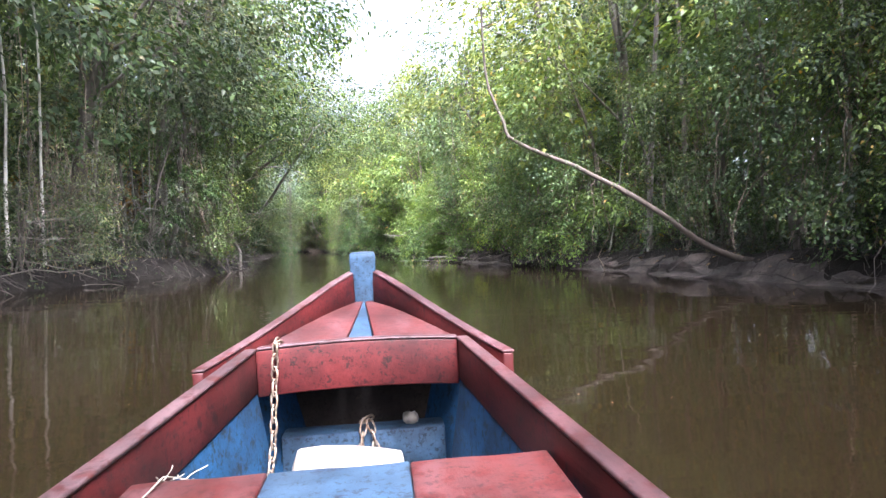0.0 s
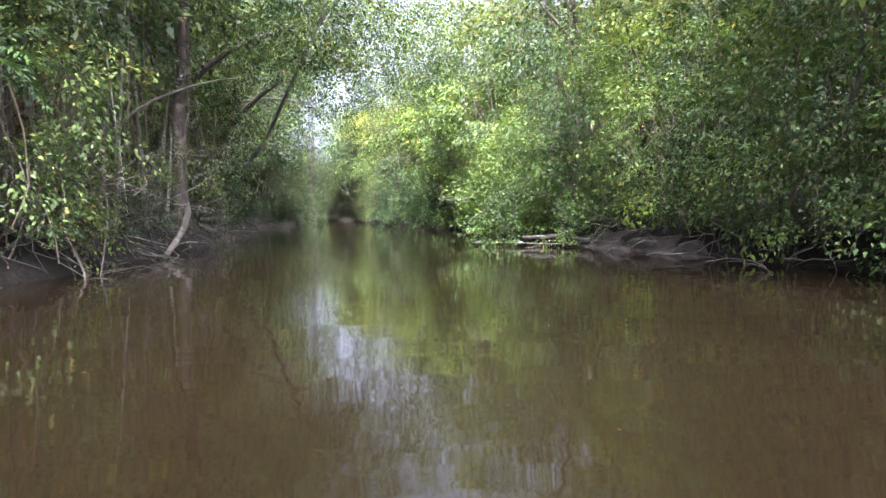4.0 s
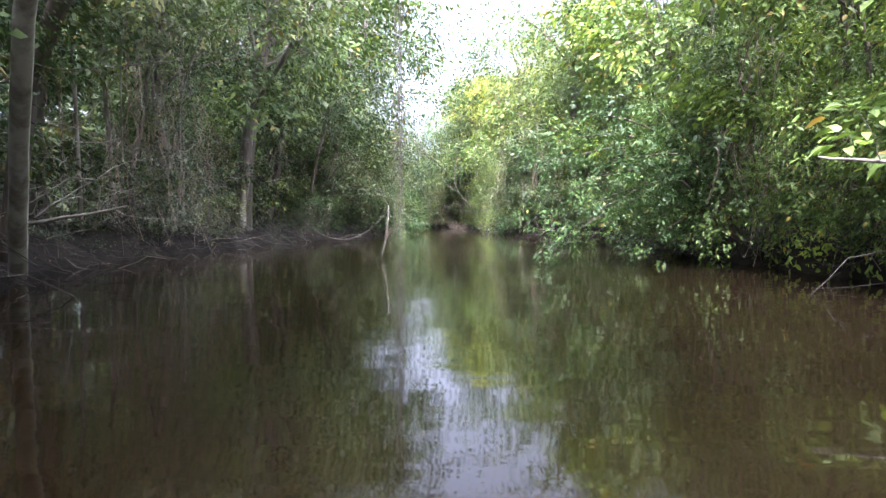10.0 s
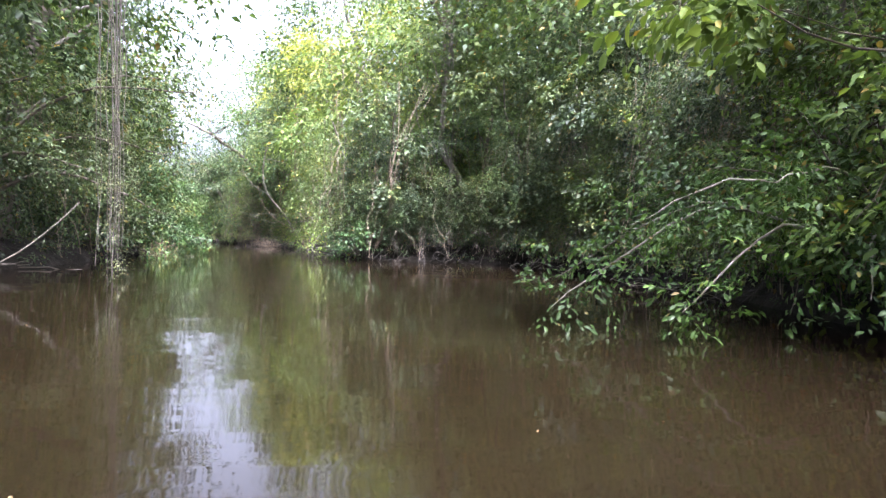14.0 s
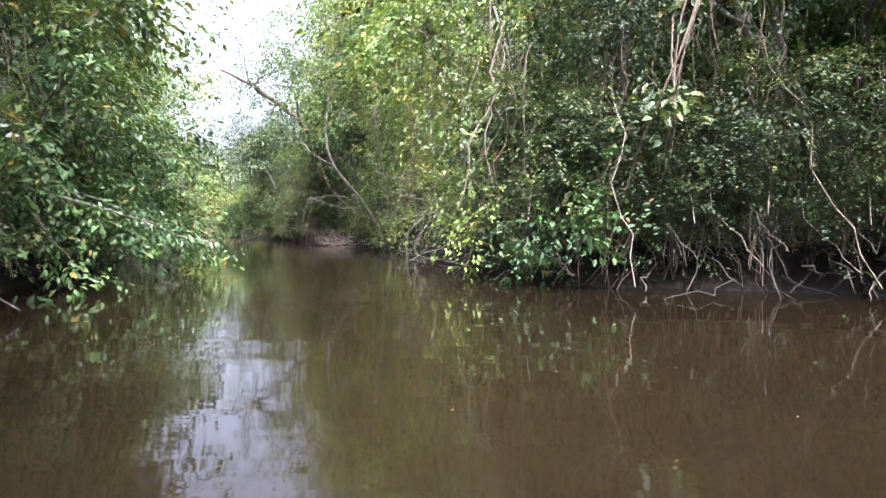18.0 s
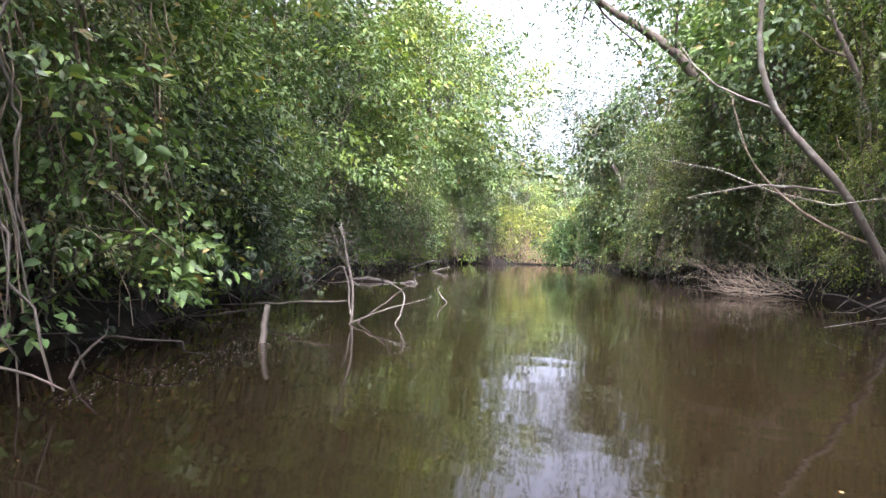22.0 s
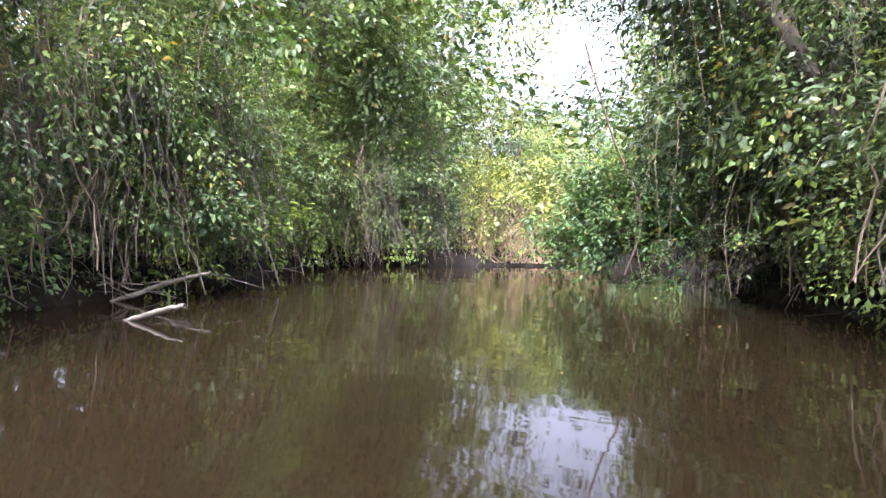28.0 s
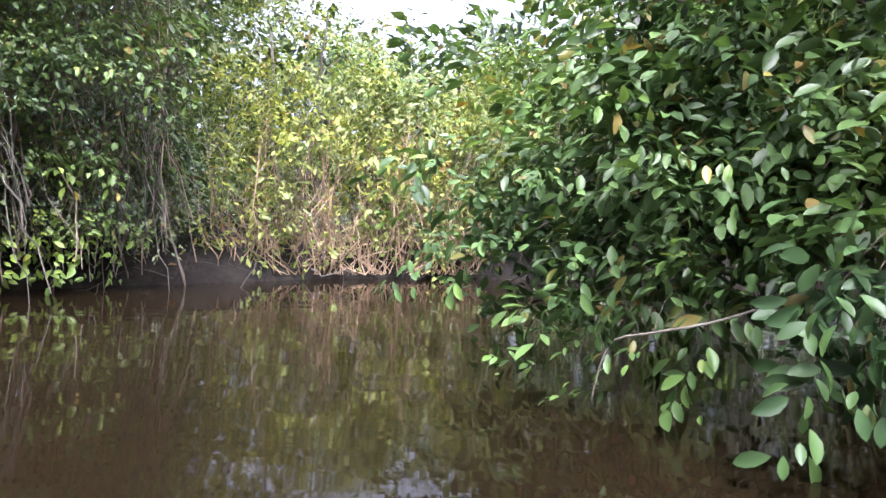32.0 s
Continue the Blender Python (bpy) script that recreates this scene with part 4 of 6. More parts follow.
trunk_tree("pale white-barked tree leaning far over the river", [(-9.8, 46.6, 0.1), (-8.6, 45.2, 1.6), (-7.2, 43.6, 2.9), (-5.8, 42, 4.1), (-4.2, 38.5, 5.6), (-2.9, 35.6, 6.7), (-2.5, 34.6, 7.3)], [0.13, 0.11, 0.09, 0.06, 0.035], "white", 41,
           crown=[(-3.0, 35.0, 7.6), (-4.5, 37, 7.4), (-2.2, 37, 8.2), (-3.6, 40, 8.6), (-4.6, 33.5, 8.4)], mat="green", count=55, spread=2.4)
wood("arching_branch", "grey branch arching down into the water", "branch", [(-7.4, 27.2, 1.1), (-6.2, 26.4, 0.9), (-5.2, 25.3, 0.12), (-4.9, 24.6, -0.1)], [0.03, 0.028, 0.02, 0.012], "brown", 5, 5)
wood("arching_branch", "grey branch arching down into the water", "branch", [(-6.9, 29.8, 1.5), (-6.0, 28.0, 1.1), (-5.3, 26.2, 0.3), (-5.1, 25.6, -0.1)], [0.022, 0.02, 0.015, 0.010], "brown", 6, 4)
trunk_tree("pale tree with long arching limbs over the river", [(-15.0, 48.6, 0.4), (-13.2, 47.8, 3.4), (-10.3, 47.1, 5.4), (-9.1, 46.6, 6.0), (-7.3, 47.9, 6.8), (-5.5, 50.2, 7.0), (-4.2, 52.2, 6.5)], [0.13, 0.11, 0.09, 0.05, 0.025], "pale", 42,
           limbs=[[(-9.1, 46.6, 6.0), (-7.8, 45.2, 6.6), (-6.4, 44.0, 7.6)], [(-10.3, 47.1, 5.4), (-10.0, 48.5, 6.8), (-9.2, 49.5, 8.6)]], crown=[(-8, 47, 9), (-6, 48.5, 8.6), (-10, 48, 9.5)], mat="grey", count=45, spread=2.4)

trunk_tree("dark-leaved tree reaching high over the river", [(-10.6, 47.4, 0.3), (-9.8, 47.0, 3.2), (-7.6, 46.2, 6.0), (-4.6, 45.4, 8.0), (-2.0, 45.0, 9.2)], [0.19, 0.16, 0.12, 0.08, 0.05], "brown", 57,
           crown=[(-2.2, 44.0, 6.4), (-0.8, 45.0, 7.4), (0.6, 45.5, 8.6), (-2.5, 46.0, 8.8), (-0.5, 44.5, 10.0), (0.8, 46.0, 11.5), (-3.5, 45.0, 10.5), (-5.0, 45.0, 8.2), (-3.0, 47.0, 12.5)], mat="dark", count=60, spread=1.7, spray=0.8)

trunk_tree("green-leaved tree arching its boughs across the river", [(-9.4, 37.6, 0.4), (-8.6, 37.6, 3.4), (-6.8, 37.4, 6.0), (-4.2, 37.6, 7.4), (-1.6, 38.4, 8.2)], [0.17, 0.14, 0.11, 0.07, 0.04], "grey", 58,
           crown=[(-3.5, 37.0, 6.6), (-2.2, 38.0, 7.5), (-1.2, 38.5, 6.6), (-0.4, 39.0, 7.8), (-1.5, 37.5, 9.2), (-3.0, 39.0, 9.6), (0.3, 40.0, 9.4), (-5.0, 37.0, 8.2), (-2.4, 40.0, 11.0), (-4.2, 39.0, 11.5)], mat="green", count=70, spread=1.7, spray=0.85)

# second reach: overhanging bushes and the mud bank with its logs
leafy("bush", "big bright green bush hanging over the water from the bank", "bush", (5.2, 36.2, 0.5), [(2.7, 37.6, 0.5), (2.4, 38.8, 1.4), (2.6, 39.6, 0.2), (3.0, 36.0, 2.4), (2.9, 38.0, 3.2), (3.6, 35.2, 1.0), (2.6, 39.8, 2.2), (4.0, 34.2, 2.2), (3.4, 38.5, 4.2), (3.8, 36.4, 3.9)],
      0.035, 0.38, "oval", "vivid", "brown", 15, 1)
leafy("bush", "slender twigs with bright leaves trailing in the water", "bush", (4.6, 34.6, 1.5), [(1.5, 35.2, 0.25), (1.7, 36.0, 0.15), (2.0, 34.6, 0.9), (2.6, 34.2, 0.3), (2.4, 33.6, 1.4)], 0.018, 0.32, "oval", "vivid", "brown", 8, 2)
leafy("bush", "leafy bush drooping its yellow-green twigs into the water", "bush", (5.4, 35.0, 2.4), [(2.2, 34.6, 0.3), (2.6, 34.1, 0.12), (3.1, 34.5, 0.2), (4.4, 33.6, 0.2), (4.7, 33.2, 0.5), (5.4, 32.9, 0.4), (3.4, 34.0, 1.7), (2.6, 35.0, 2.5), (4.3, 34.2, 3.0), (5.3, 33.2, 2.8), (2.9, 34.2, 3.4)],
      0.022, 0.36, "oval", "vivid", "brown", 11, 12, 0.35, -0.7)
wood("driftwood", "grey log lying on the undercut mud bank", "log", [(3.6, 34.9, 0.25), (4.6, 34.3, 0.30), (5.6, 33.8, 0.22), (6.6, 33.0, 0.3)], [0.05, 0.075, 0.065, 0.04], "grey", 45, 6, 0.4)
wood("driftwood", "thin stick lying along the waterline", "stick", [(2.0, 35.0, 0.10), (3.2, 34.3, 0.12), (4.4, 33.9, 0.10), (5.6, 33.2, 0.25)], [0.014, 0.018, 0.015, 0.008], "pale", 46, 5, 0.3)
wood("fallen_branch", "pale bare branch sticking out of the bushes", "branch", [(4.4, 35.9, 1.05), (5.3, 36.3, 1.2), (6.2, 36.9, 1.55), (7.2, 37.5, 2.3)], [0.035, 0.05, 0.06, 0.07], "pale", 7, 4)
wood("driftwood", "forked grey branch lying on the mud bank", "branch", [(-14.6, 46.8, 0.75), (-12.35, 47.07, 0.83), (-10.9, 48.1, 0.92), (-9.6, 49.2, 1.25)], [0.075, 0.06, 0.04, 0.015], "pale", 8, 3, 0.5)
wood("driftwood", "grey branch slanting into the water", "branch", [(-12.5, 47.0, 0.82), (-12.0, 47.3, 0.45), (-11.55, 47.55, -0.03)], [0.05, 0.04, 0.025], "pale", 9, 1)
wood("driftwood", "dark log half buried in the mud", "log", [(-13.4, 49.6, 0.55), (-12.8, 50.6, 0.35), (-12.35, 51.8, 0.0), (-12.2, 52.3, -0.12)], [0.075, 0.07, 0.06, 0.04], "wet", 10, 2)
leafy("bush", "dark glossy bush leaning out over the river", "bush", (3.0, 52.6, 0.5), [(-1.3, 51.8, 0.35), (-1.4, 51.4, 1.4), (-1.5, 51.2, 2.6), (-0.6, 51.2, 3.2), (-1.0, 53.0, 1.0), (0.2, 50.4, 2.2), (0.6, 51.4, 0.4), (-1.6, 52.6, 2.3), (0.6, 52.0, 3.8), (-0.4, 50.6, 1.2)],
      0.04, 0.32, "blade", "glossy", "brown", 17, 3, 0.3)
leafy("bush", "bright broad-leaved bush spilling onto the water", "bush", (3.4, 60.0, 0.6), [(-0.6, 60.6, 0.2), (-0.2, 61.4, 0.5), (0.4, 59.4, 0.3), (0.2, 60.2, 1.2), (0.9, 61.6, 1.0), (1.1, 59.2, 1.6), (1.4, 60.6, 1.9), (1.8, 61.6, 0.3), (1.8, 58.6, 0.5), (2.3, 60.2, 2.6)],
      0.03, 0.34, "oval", "vivid", "pale", 17, 4, 0.2)
wood("arching_branch", "thin pale branch curving out of the thicket", "branch", [(3.9, 44.6, 2.6), (3.0, 44.8, 1.8), (2.3, 45.1, 1.65), (1.5, 45.6, 1.75)], [0.05, 0.04, 0.03, 0.012], "pale", 11, 5)
trunk_tree("twin-stemmed pale tree on the riverbank", [(-12.9, 62.0, 0.3), (-12.8, 62.3, 2.6), (-12.5, 62.4, 5.0), (-11.8, 61.9, 6.0), (-9.8, 60.4, 8.0), (-8.5, 59.8, 10)], [0.17, 0.14, 0.12, 0.08, 0.05], "pale", 43,
           limbs=[[(-13.2, 63.0, 0.3), (-12.7, 62.9, 3.5), (-12.3, 62.7, 6.6), (-11.4, 62.6, 10)], [(-12.5, 62.4, 5.0), (-12.9, 62.0, 6.6), (-13.1, 61.4, 8.5)]], crown=[(-9.5, 60.5, 10.5), (-12, 62.5, 11)], mat="green", count=50, spread=2.6)
trunk_tree("leaning tree with reddish-brown bark", [(-13.9, 67.4, 0.8), (-13.8, 69.3, 4.9), (-14.0, 72.5, 7.6), (-14.1, 75.7, 9.9)], [0.20, 0.17, 0.15, 0.10], "red", 44, crown=[(-13.5, 74, 10), (-13, 72, 9)], mat="dark", count=50, spread=2.6)
liana = wood("hanging_stick", "pale broken stick dangling from a thin liana above the water", "branch", [(-5.3, 52.80, 0.10), (-5.24, 52.95, 0.5), (-5.22, 53.2, 1.1), (-5.25, 53.35, 1.35)], [0.010, 0.015, 0.018, 0.017], "grey", 12)
part("liana", Soup().tube(knotty(np.random.default_rng(5), curve([(-5.25, 53.35, 1.33), (-5.9, 54.4, 2.1), (-7.6, 56.8, 3.6), (-9.0, 58.8, 6.0), (-9.6, 60.2, 8.0)], 20), 0.006), [0.006, 0.007, 0.010], 5).mesh("liana", BARK["wet"], True), liana)
col = tagged(new("vine_column"), "tall column of thin grey vines hanging to the water", "vines")
rng = np.random.default_rng(71)
for _ in range(14):
    x, y = -7.35 + rng.normal(0, 0.14), 67.3 + rng.normal(0, 0.14)
    part("vine", Soup().tube(bent(rng, (x + rng.normal(0, 0.25), y, 11), (x, y, rng.uniform(-0.1, 0.9)), 14, 0.06), [0.012, 0.010, 0.006], 4).mesh("vine", BARK["grey"], True), col)
soup = Soup()
n = 70
sprays(soup, rng, np.stack([-7.35 + rng.normal(0, 0.2, n), 67.3 + rng.normal(0, 0.2, n), rng.uniform(0, 1, n) ** 1.4 * 8 + 0.1], 1), rng.normal(0, 1, (n, 3)) + [0, 0, -0.8], 0.32, "small")
part("foliage", soup.mesh("foliage", LEAF["grey"]), col)
sag = tagged(new("slack_liana", Soup().tube(sagged(rng, (-11.3, 63.4, 1.5), (-7.7, 66.4, 1.5), 1.35, 20, 0.05), [0.014, 0.014], 5).mesh("slack_liana", BARK["grey"], True)), "slack liana looping down to the water", "vine")
leafy("tree", "dark spreading tree whose boughs hang low over the water", "tree", (-12.6, 70.0, 0.6), [(-7.0, 70.0, 1.4), (-7.2, 72.4, 3.0), (-6.6, 71.0, 4.6), (-8.0, 68.4, 2.2), (-8.2, 74.0, 1.6), (-7.4, 73.0, 5.4), (-9.0, 67.4, 4.0), (-9.0, 75.0, 3.4)], 0.07, 0.62, "small", "dark", "brown", 12, 5, 0.3)

# third reach
trunk_tree("bent pale trunk forking above the undercut bank", [(3.9, 80.3, 0.4), (3.2, 80.55, 1.9), (2.4, 80.7, 3.6), (1.75, 80.9, 4.67), (1.75, 81.1, 6.4), (1.9, 81.3, 8), (2.3, 81.6, 11)], [0.19, 0.16, 0.14, 0.11, 0.07], "pale", 45,
           limbs=[[(1.75, 80.9, 4.67), (1.2, 80.9, 4.95), (0.7, 81.0, 5.7), (0.5, 81.2, 7)]], crown=[(2.4, 81.8, 10), (1, 81.6, 9.5)], mat="bright", count=50, spread=2.4)
wood("liana", "thick pale liana slanting down through the leaves", "vine", [(-3.0, 82.2, 6.0), (-2.3, 82.5, 4.1), (-1.62, 82.83, 2.77), (-0.84, 83.25, 1.95), (-0.2, 83.5, 1.2)], [0.03, 0.034, 0.036, 0.04], "pale", 13)
for k in range(6):
    q = np.random.default_rng(80 + k)
    o = q.normal(0, 0.16, 3)
    wood("liana", "thin pale liana strand fanning up from the bank", "vine", [(-1.31 + o[0] * 0.6, 79.5 + o[1] * 0.6, 0.5), (-0.9 + o[0], 78.9 + o[1], 2.2), (-0.5 + o[1], 78.4 + o[0], 4.4), (0.2 + o[0] * 3, 78.2, 7)], [0.016, 0.014, 0.010], "dry", 14 + k, group="lianas")
wood("fallen_branch", "bent grey branch rising from the water's edge", "branch", [(-4.2, 91.0, -0.05), (-4.14, 91.1, 0.8), (-3.5, 91.7, 1.35), (-2.9, 90.6, 1.6), (-2.6, 89.6, 1.75)], [0.045, 0.05, 0.045, 0.03], "pale", 20, 6)
wood("fallen_branch", "long bare branch lying along the waterline", "branch", [(-2.6, 84.3, 0.0), (-3.3, 86.8, 0.06), (-3.9, 89.8, 0.08), (-3.9, 90.6, 0.5), (-3.4, 91.4, 1.2)], [0.02, 0.028, 0.034, 0.03], "pale", 21, 6)
wood("fallen_branch", "yellowish branch slanting out over the river", "branch", [(-3.4, 101.2, 0.7), (-5.2, 100.8, 1.2), (-6.6, 100.4, 1.9), (-7.6, 100.1, 3.0), (-8.0, 99.9, 4.4)], [0.05, 0.04, 0.03, 0.018, 0.012], "dry", 22, 7)
leafy("bush", "large drooping green bush hanging low over the river", "bush", (-11.8, 81.2, 0.5), [(-8.55, 81.3, 0.75), (-8.45, 82.2, 0.4), (-8.85, 83.6, 0.6), (-9.15, 84.2, 1.6), (-9.05, 83.6, 2.4), (-9.15, 80.2, 1.3), (-9.55, 79.4, 0.5), (-9.25, 81.0, 2.6), (-9.55, 82.6, 3.6), (-9.40, 84.6, 3.0), (-9.60, 80.0, 3.6), (-9.60, 85.0, 1.0), (-9.80, 78.8, 2.0), (-9.35, 84.9, 0.3)],
      0.045, 0.50, "oval", "glossy", "brown", 17, 6, 0.3, -0.6)
wood("fallen_branch", "bare grey branch reaching out of the leaves", "branch", [(-11.6, 79.9, 1.9), (-9.3, 80.2, 1.25), (-8.9, 82.0, 0.85), (-8.1, 81.6, 0.72)], [0.03, 0.025, 0.018, 0.008], "pale", 23, 6)
leafy("herb", "broad-leaved herb with reddish stems at the waterline", "herb", (-1.9, 79.6, 0.2), [(-2.4, 79.2, 0.9), (-2.6, 79.9, 0.6), (-2.1, 79.0, 1.3), (-1.6, 78.9, 1.0), (-2.8, 80.4, 0.4)], 0.012, 0.55, "broad", "glossy", "brown", 7, 7, 0.5)

# fourth reach: snags and driftwood in the open water
leafy("bush", "dense dark bush with broad leaves low over the water", "bush", (-17.3, 94.6, 0.5), [(-15.55, 93.21, 1.58), (-15.00, 93.55, 1.05), (-14.66, 93.99, 1.19), (-14.49, 94.50, 0.95), (-14.45, 94.23, 0.49), (-15.13, 93.97, 1.85), (-15.03, 93.14, 0.86), (-14.89, 94.92, 1.67), (-15.54, 93.69, 2.08), (-14.82, 92.69, 0.48), (-14.78, 93.68, 0.68), (-15.23, 94.42, 2.26)],
      0.03, 0.40, "oval", "dark", "brown", 15, 13, 0.3, -0.3, 0.3)
snag = wood("snag", "tangle of bare drowned branches standing in the water", "snag", [(-12.15, 92.34, -0.3), (-12.25, 92.5, 0.45), (-12.5, 92.7, 0.9), (-12.65, 92.8, 1.3)], [0.020, 0.016, 0.012, 0.007], "grey", 24, 46, 0.45)
for a, b, c in (((-12.3, 92.5, -0.1), (-11.9, 92.7, 0.25), (-11.45, 92.8, 0.58)), ((-12.4, 92.3, -0.1), (-11.9, 92.5, 0.15), (-11.3, 92.9, 0.35)), ((-12.2, 92.3, 0.3), (-13.6, 92.3, 0.18), (-15.2, 92.6, 0.05)),
                ((-12.2, 92.4, 0.1), (-12.9, 93.2, 0.7), (-13.9, 93.6, 0.2)), ((-11.7, 92.6, -0.1), (-11.8, 93.1, 0.35), (-12.3, 93.4, 0.5))):
    part("branch", Soup().tube(knotty(np.random.default_rng(int(abs(a[0] * 100))), curve([a, b, c]), 0.008), [0.015, 0.011, 0.005], 6).mesh("branch", BARK["grey"], True), snag)
wood("stake", "short grey stake standing in the water", "stake", [(-12.05, 90.55, -0.3), (-12.03, 90.56, 0.1), (-12.0, 90.58, 0.38)], [0.034, 0.032, 0.028], "pale", 25)
wood("stick", "small stick poking out of the water", "stick", [(-12.05, 88.5, -0.1), (-12.02, 88.58, 0.12), (-11.9, 88.7, 0.3)], [0.014, 0.012, 0.006], "grey", 26, 1, 0.15)
wood("stick", "crooked twig poking out of the water", "stick", [(-12.5, 96.1, -0.05), (-12.64, 96.1, 0.08), (-12.75, 96.1, 0.24), (-12.68, 96.1, 0.3)], [0.012, 0.014, 0.012, 0.006], "grey", 27)
wood("floating_log", "twisted grey log breaking the water surface", "log", [(-17.75, 100.7, -0.02), (-17.4, 100.8, 0.05), (-16.9, 100.85, 0.04), (-16.4, 100.9, -0.03), (-16.05, 100.85, -0.01), (-15.8, 100.85, 0.03), (-15.6, 100.85, -0.05)], [0.06, 0.075, 0.065, 0.035, 0.065, 0.055], "wet", 28, 3, 0.2)
wood("driftwood", "weathered log resting on the muddy edge", "log", [(-20.9, 100.6, 0.35), (-19.6, 100.2, 0.42), (-18.6, 99.7, 0.18), (-18.1, 99.5, 0.02)], [0.12, 0.11, 0.08, 0.05], "grey", 29, 4)
wood("driftwood", "flat weathered log along the waterline", "log", [(-21.6, 104.0, 0.2), (-20.6, 102.6, 0.14), (-19.6, 101.4, 0.02)], [0.10, 0.12, 0.07], "grey", 30, 3)
wood("fallen_branch", "bleached stick slanting out of the water", "stick", [(-20.1, 111.3, 0.42), (-20.6, 110.95, 0.26), (-21.3, 110.5, -0.05)], [0.022, 0.032, 0.03], "pale", 31, 2, 0.25)
wood("fallen_branch", "bleached stick lying at the water surface", "stick", [(-18.6, 109.45, 0.2), (-19.0, 109.4, 0.1), (-19.4, 109.3, -0.04)], [0.025, 0.035, 0.03], "pale", 32)
pile = tagged(new("brush_pile"), "heap of dry bleached twigs in the shallows", "brush pile")
rng = np.random.default_rng(91)
for _ in range(70):
    a = np.array([rng.uniform(-8.0, -6.4), rng.uniform(101.6, 105.0), rng.uniform(0, 0.3)])
    b = a + np.array([rng.uniform(-1.9, -0.2), rng.uniform(-1.2, 1.6), rng.uniform(-0.2, 0.9)])
    r = rng.uniform(0.004, 0.012)
    part("twig", Soup().tube(bent(rng, a, b, 7, 0.25), [r, r * 0.7, r * 0.25], 5).mesh("twig", BARK["dry"], True), pile)
trunk_tree("old dark tree with long limbs reaching over the river", [(-6.6, 107.4, 0.5), (-7.6, 106.6, 2.8), (-8.4, 106.0, 4.9), (-9.6, 105.2, 6.8), (-11.6, 104.2, 8.2), (-13.2, 103.4, 9.0)], [0.24, 0.20, 0.16, 0.11, 0.06], "brown", 46,
           limbs=[[(-8.4, 106.0, 4.9), (-9.5, 107.4, 6.2), (-10.6, 109.0, 6.6)], [(-9.6, 105.2, 6.8), (-9.4, 104.0, 8.4), (-8.8, 102.4, 9.6)]],
           crown=[(-11.8, 104.4, 8.8), (-10.4, 108.8, 7.0), (-8.8, 103, 9.8), (-12.6, 106.2, 8.2), (-10.5, 101.0, 8.5), (-9.0, 99.5, 7.5), (-11.5, 100.0, 10.0), (-8.5, 101.0, 10.5)], mat="green", count=42, spread=2.2, spray=0.8)
trunk_tree("tree with bleached limbs above the brush pile", [(-5.0, 100.2, 0.4), (-6.0, 99.4, 2.2), (-7.2, 98.8, 3.7), (-7.5, 98.3, 5.2), (-7.2, 97.8, 7.0)], [0.09, 0.07, 0.055, 0.04], "pale", 47,
           limbs=[[(-6.0, 99.4, 2.2), (-7.4, 99.8, 2.4), (-8.8, 100.2, 2.2)], [(-7.2, 98.8, 3.7), (-8.3, 99.2, 4.4), (-9.0, 99.6, 5.4)]], crown=[(-7, 98, 7.4), (-5.6, 98.6, 6)], mat="gold", count=40, spread=1.8)
wood("strangled_tree", "tree wrapped in pale twisting lianas", "tree", [(-4.6, 97.2, 0.2), (-4.9, 97.6, 2.5), (-5.3, 98.0, 5.5), (-5.4, 98.4, 10)], [0.20, 0.15, 0.13, 0.10], "dry", 33, 8, 0.9)

# last reach: lianas, orange leaves, the reed bank and the close bush
for k, (x, y, z1) in enumerate([(-15.0, 116.4, 0.4), (-14.4, 115.6, 0.0), (-14.1, 115.4, 0.05), (-13.7, 115.2, 0.0), (-14.7, 116.0, 0.1), (-13.3, 114.6, 0.2)]):
    q = np.random.default_rng(95 + k)
    strand = wood("liana", "pale liana hanging straight down to the water", "vine", [(x - 0.3 + q.normal(0, 0.2), y + q.normal(0, 0.2), 6.0), (x - 0.1, y, 3.4), (x + q.normal(0, 0.14), y + q.normal(0, 0.1), 2.4), (x + q.normal(0, 0.12), y, 1.3), (x, y, z1)], [0.008, 0.007, 0.005], "dry", 34 + k, group="lianas")
    soup = Soup()
    n = 7
    sprays(soup, q, np.stack([x + q.normal(0, 0.15, n), y + q.normal(0, 0.15, n), q.uniform(0.25, 2.6, n)], 1), q.normal(0, 1, (n, 3)) + [-0.4, -0.4, 0], 0.40, "broad")
    part("foliage", soup.mesh("foliage", LEAF["glossy"]), strand)
wood("liana", "stout pale liana bending over the water", "vine", [(-15.9, 116.2, 4.6), (-15.4, 116.4, 2.9), (-15.0, 116.5, 1.93), (-14.9, 116.6, 1.2), (-15.15, 116.5, 0.35)], [0.02, 0.022, 0.02, 0.014], "dry", 40)
ORANGE, nt_, b_ = material("leaf_orange")
nt_.links.new(ramp(nt_, noise_at(nt_, 14, 5), [(0.3, (0.55, 0.20, 0.02)), (0.7, (0.72, 0.36, 0.03))]), b_.inputs["Base Color"])
b_.inputs["Roughness"].default_value = 0.5
for x, y, z, r in ((-13.02, 116.0, 3.11, 0.5), (-12.5, 116.0, 2.81, 1.9), (-9.0, 112.2, 2.6, 1.0)):
    q = np.random.default_rng(int(r * 10))
    leaf = Soup().round_leaves(q, np.array([[x, y, z + 0.1]]), np.array([[-0.15, -0.25, -1.0]]), 0.24, 0.75, 0.12)
    tagged(new("orange_leaf", leaf.mesh("orange_leaf", ORANGE)), "withered orange leaf caught in the vines", "leaf", "orange leaves")
reeds = tagged(new("reed_bed"), "sunlit bank of dry yellow canes and climbing leaves", "reeds", kind="stuff")
rng = np.random.default_rng(99)
stems, soup = Soup(), Soup()
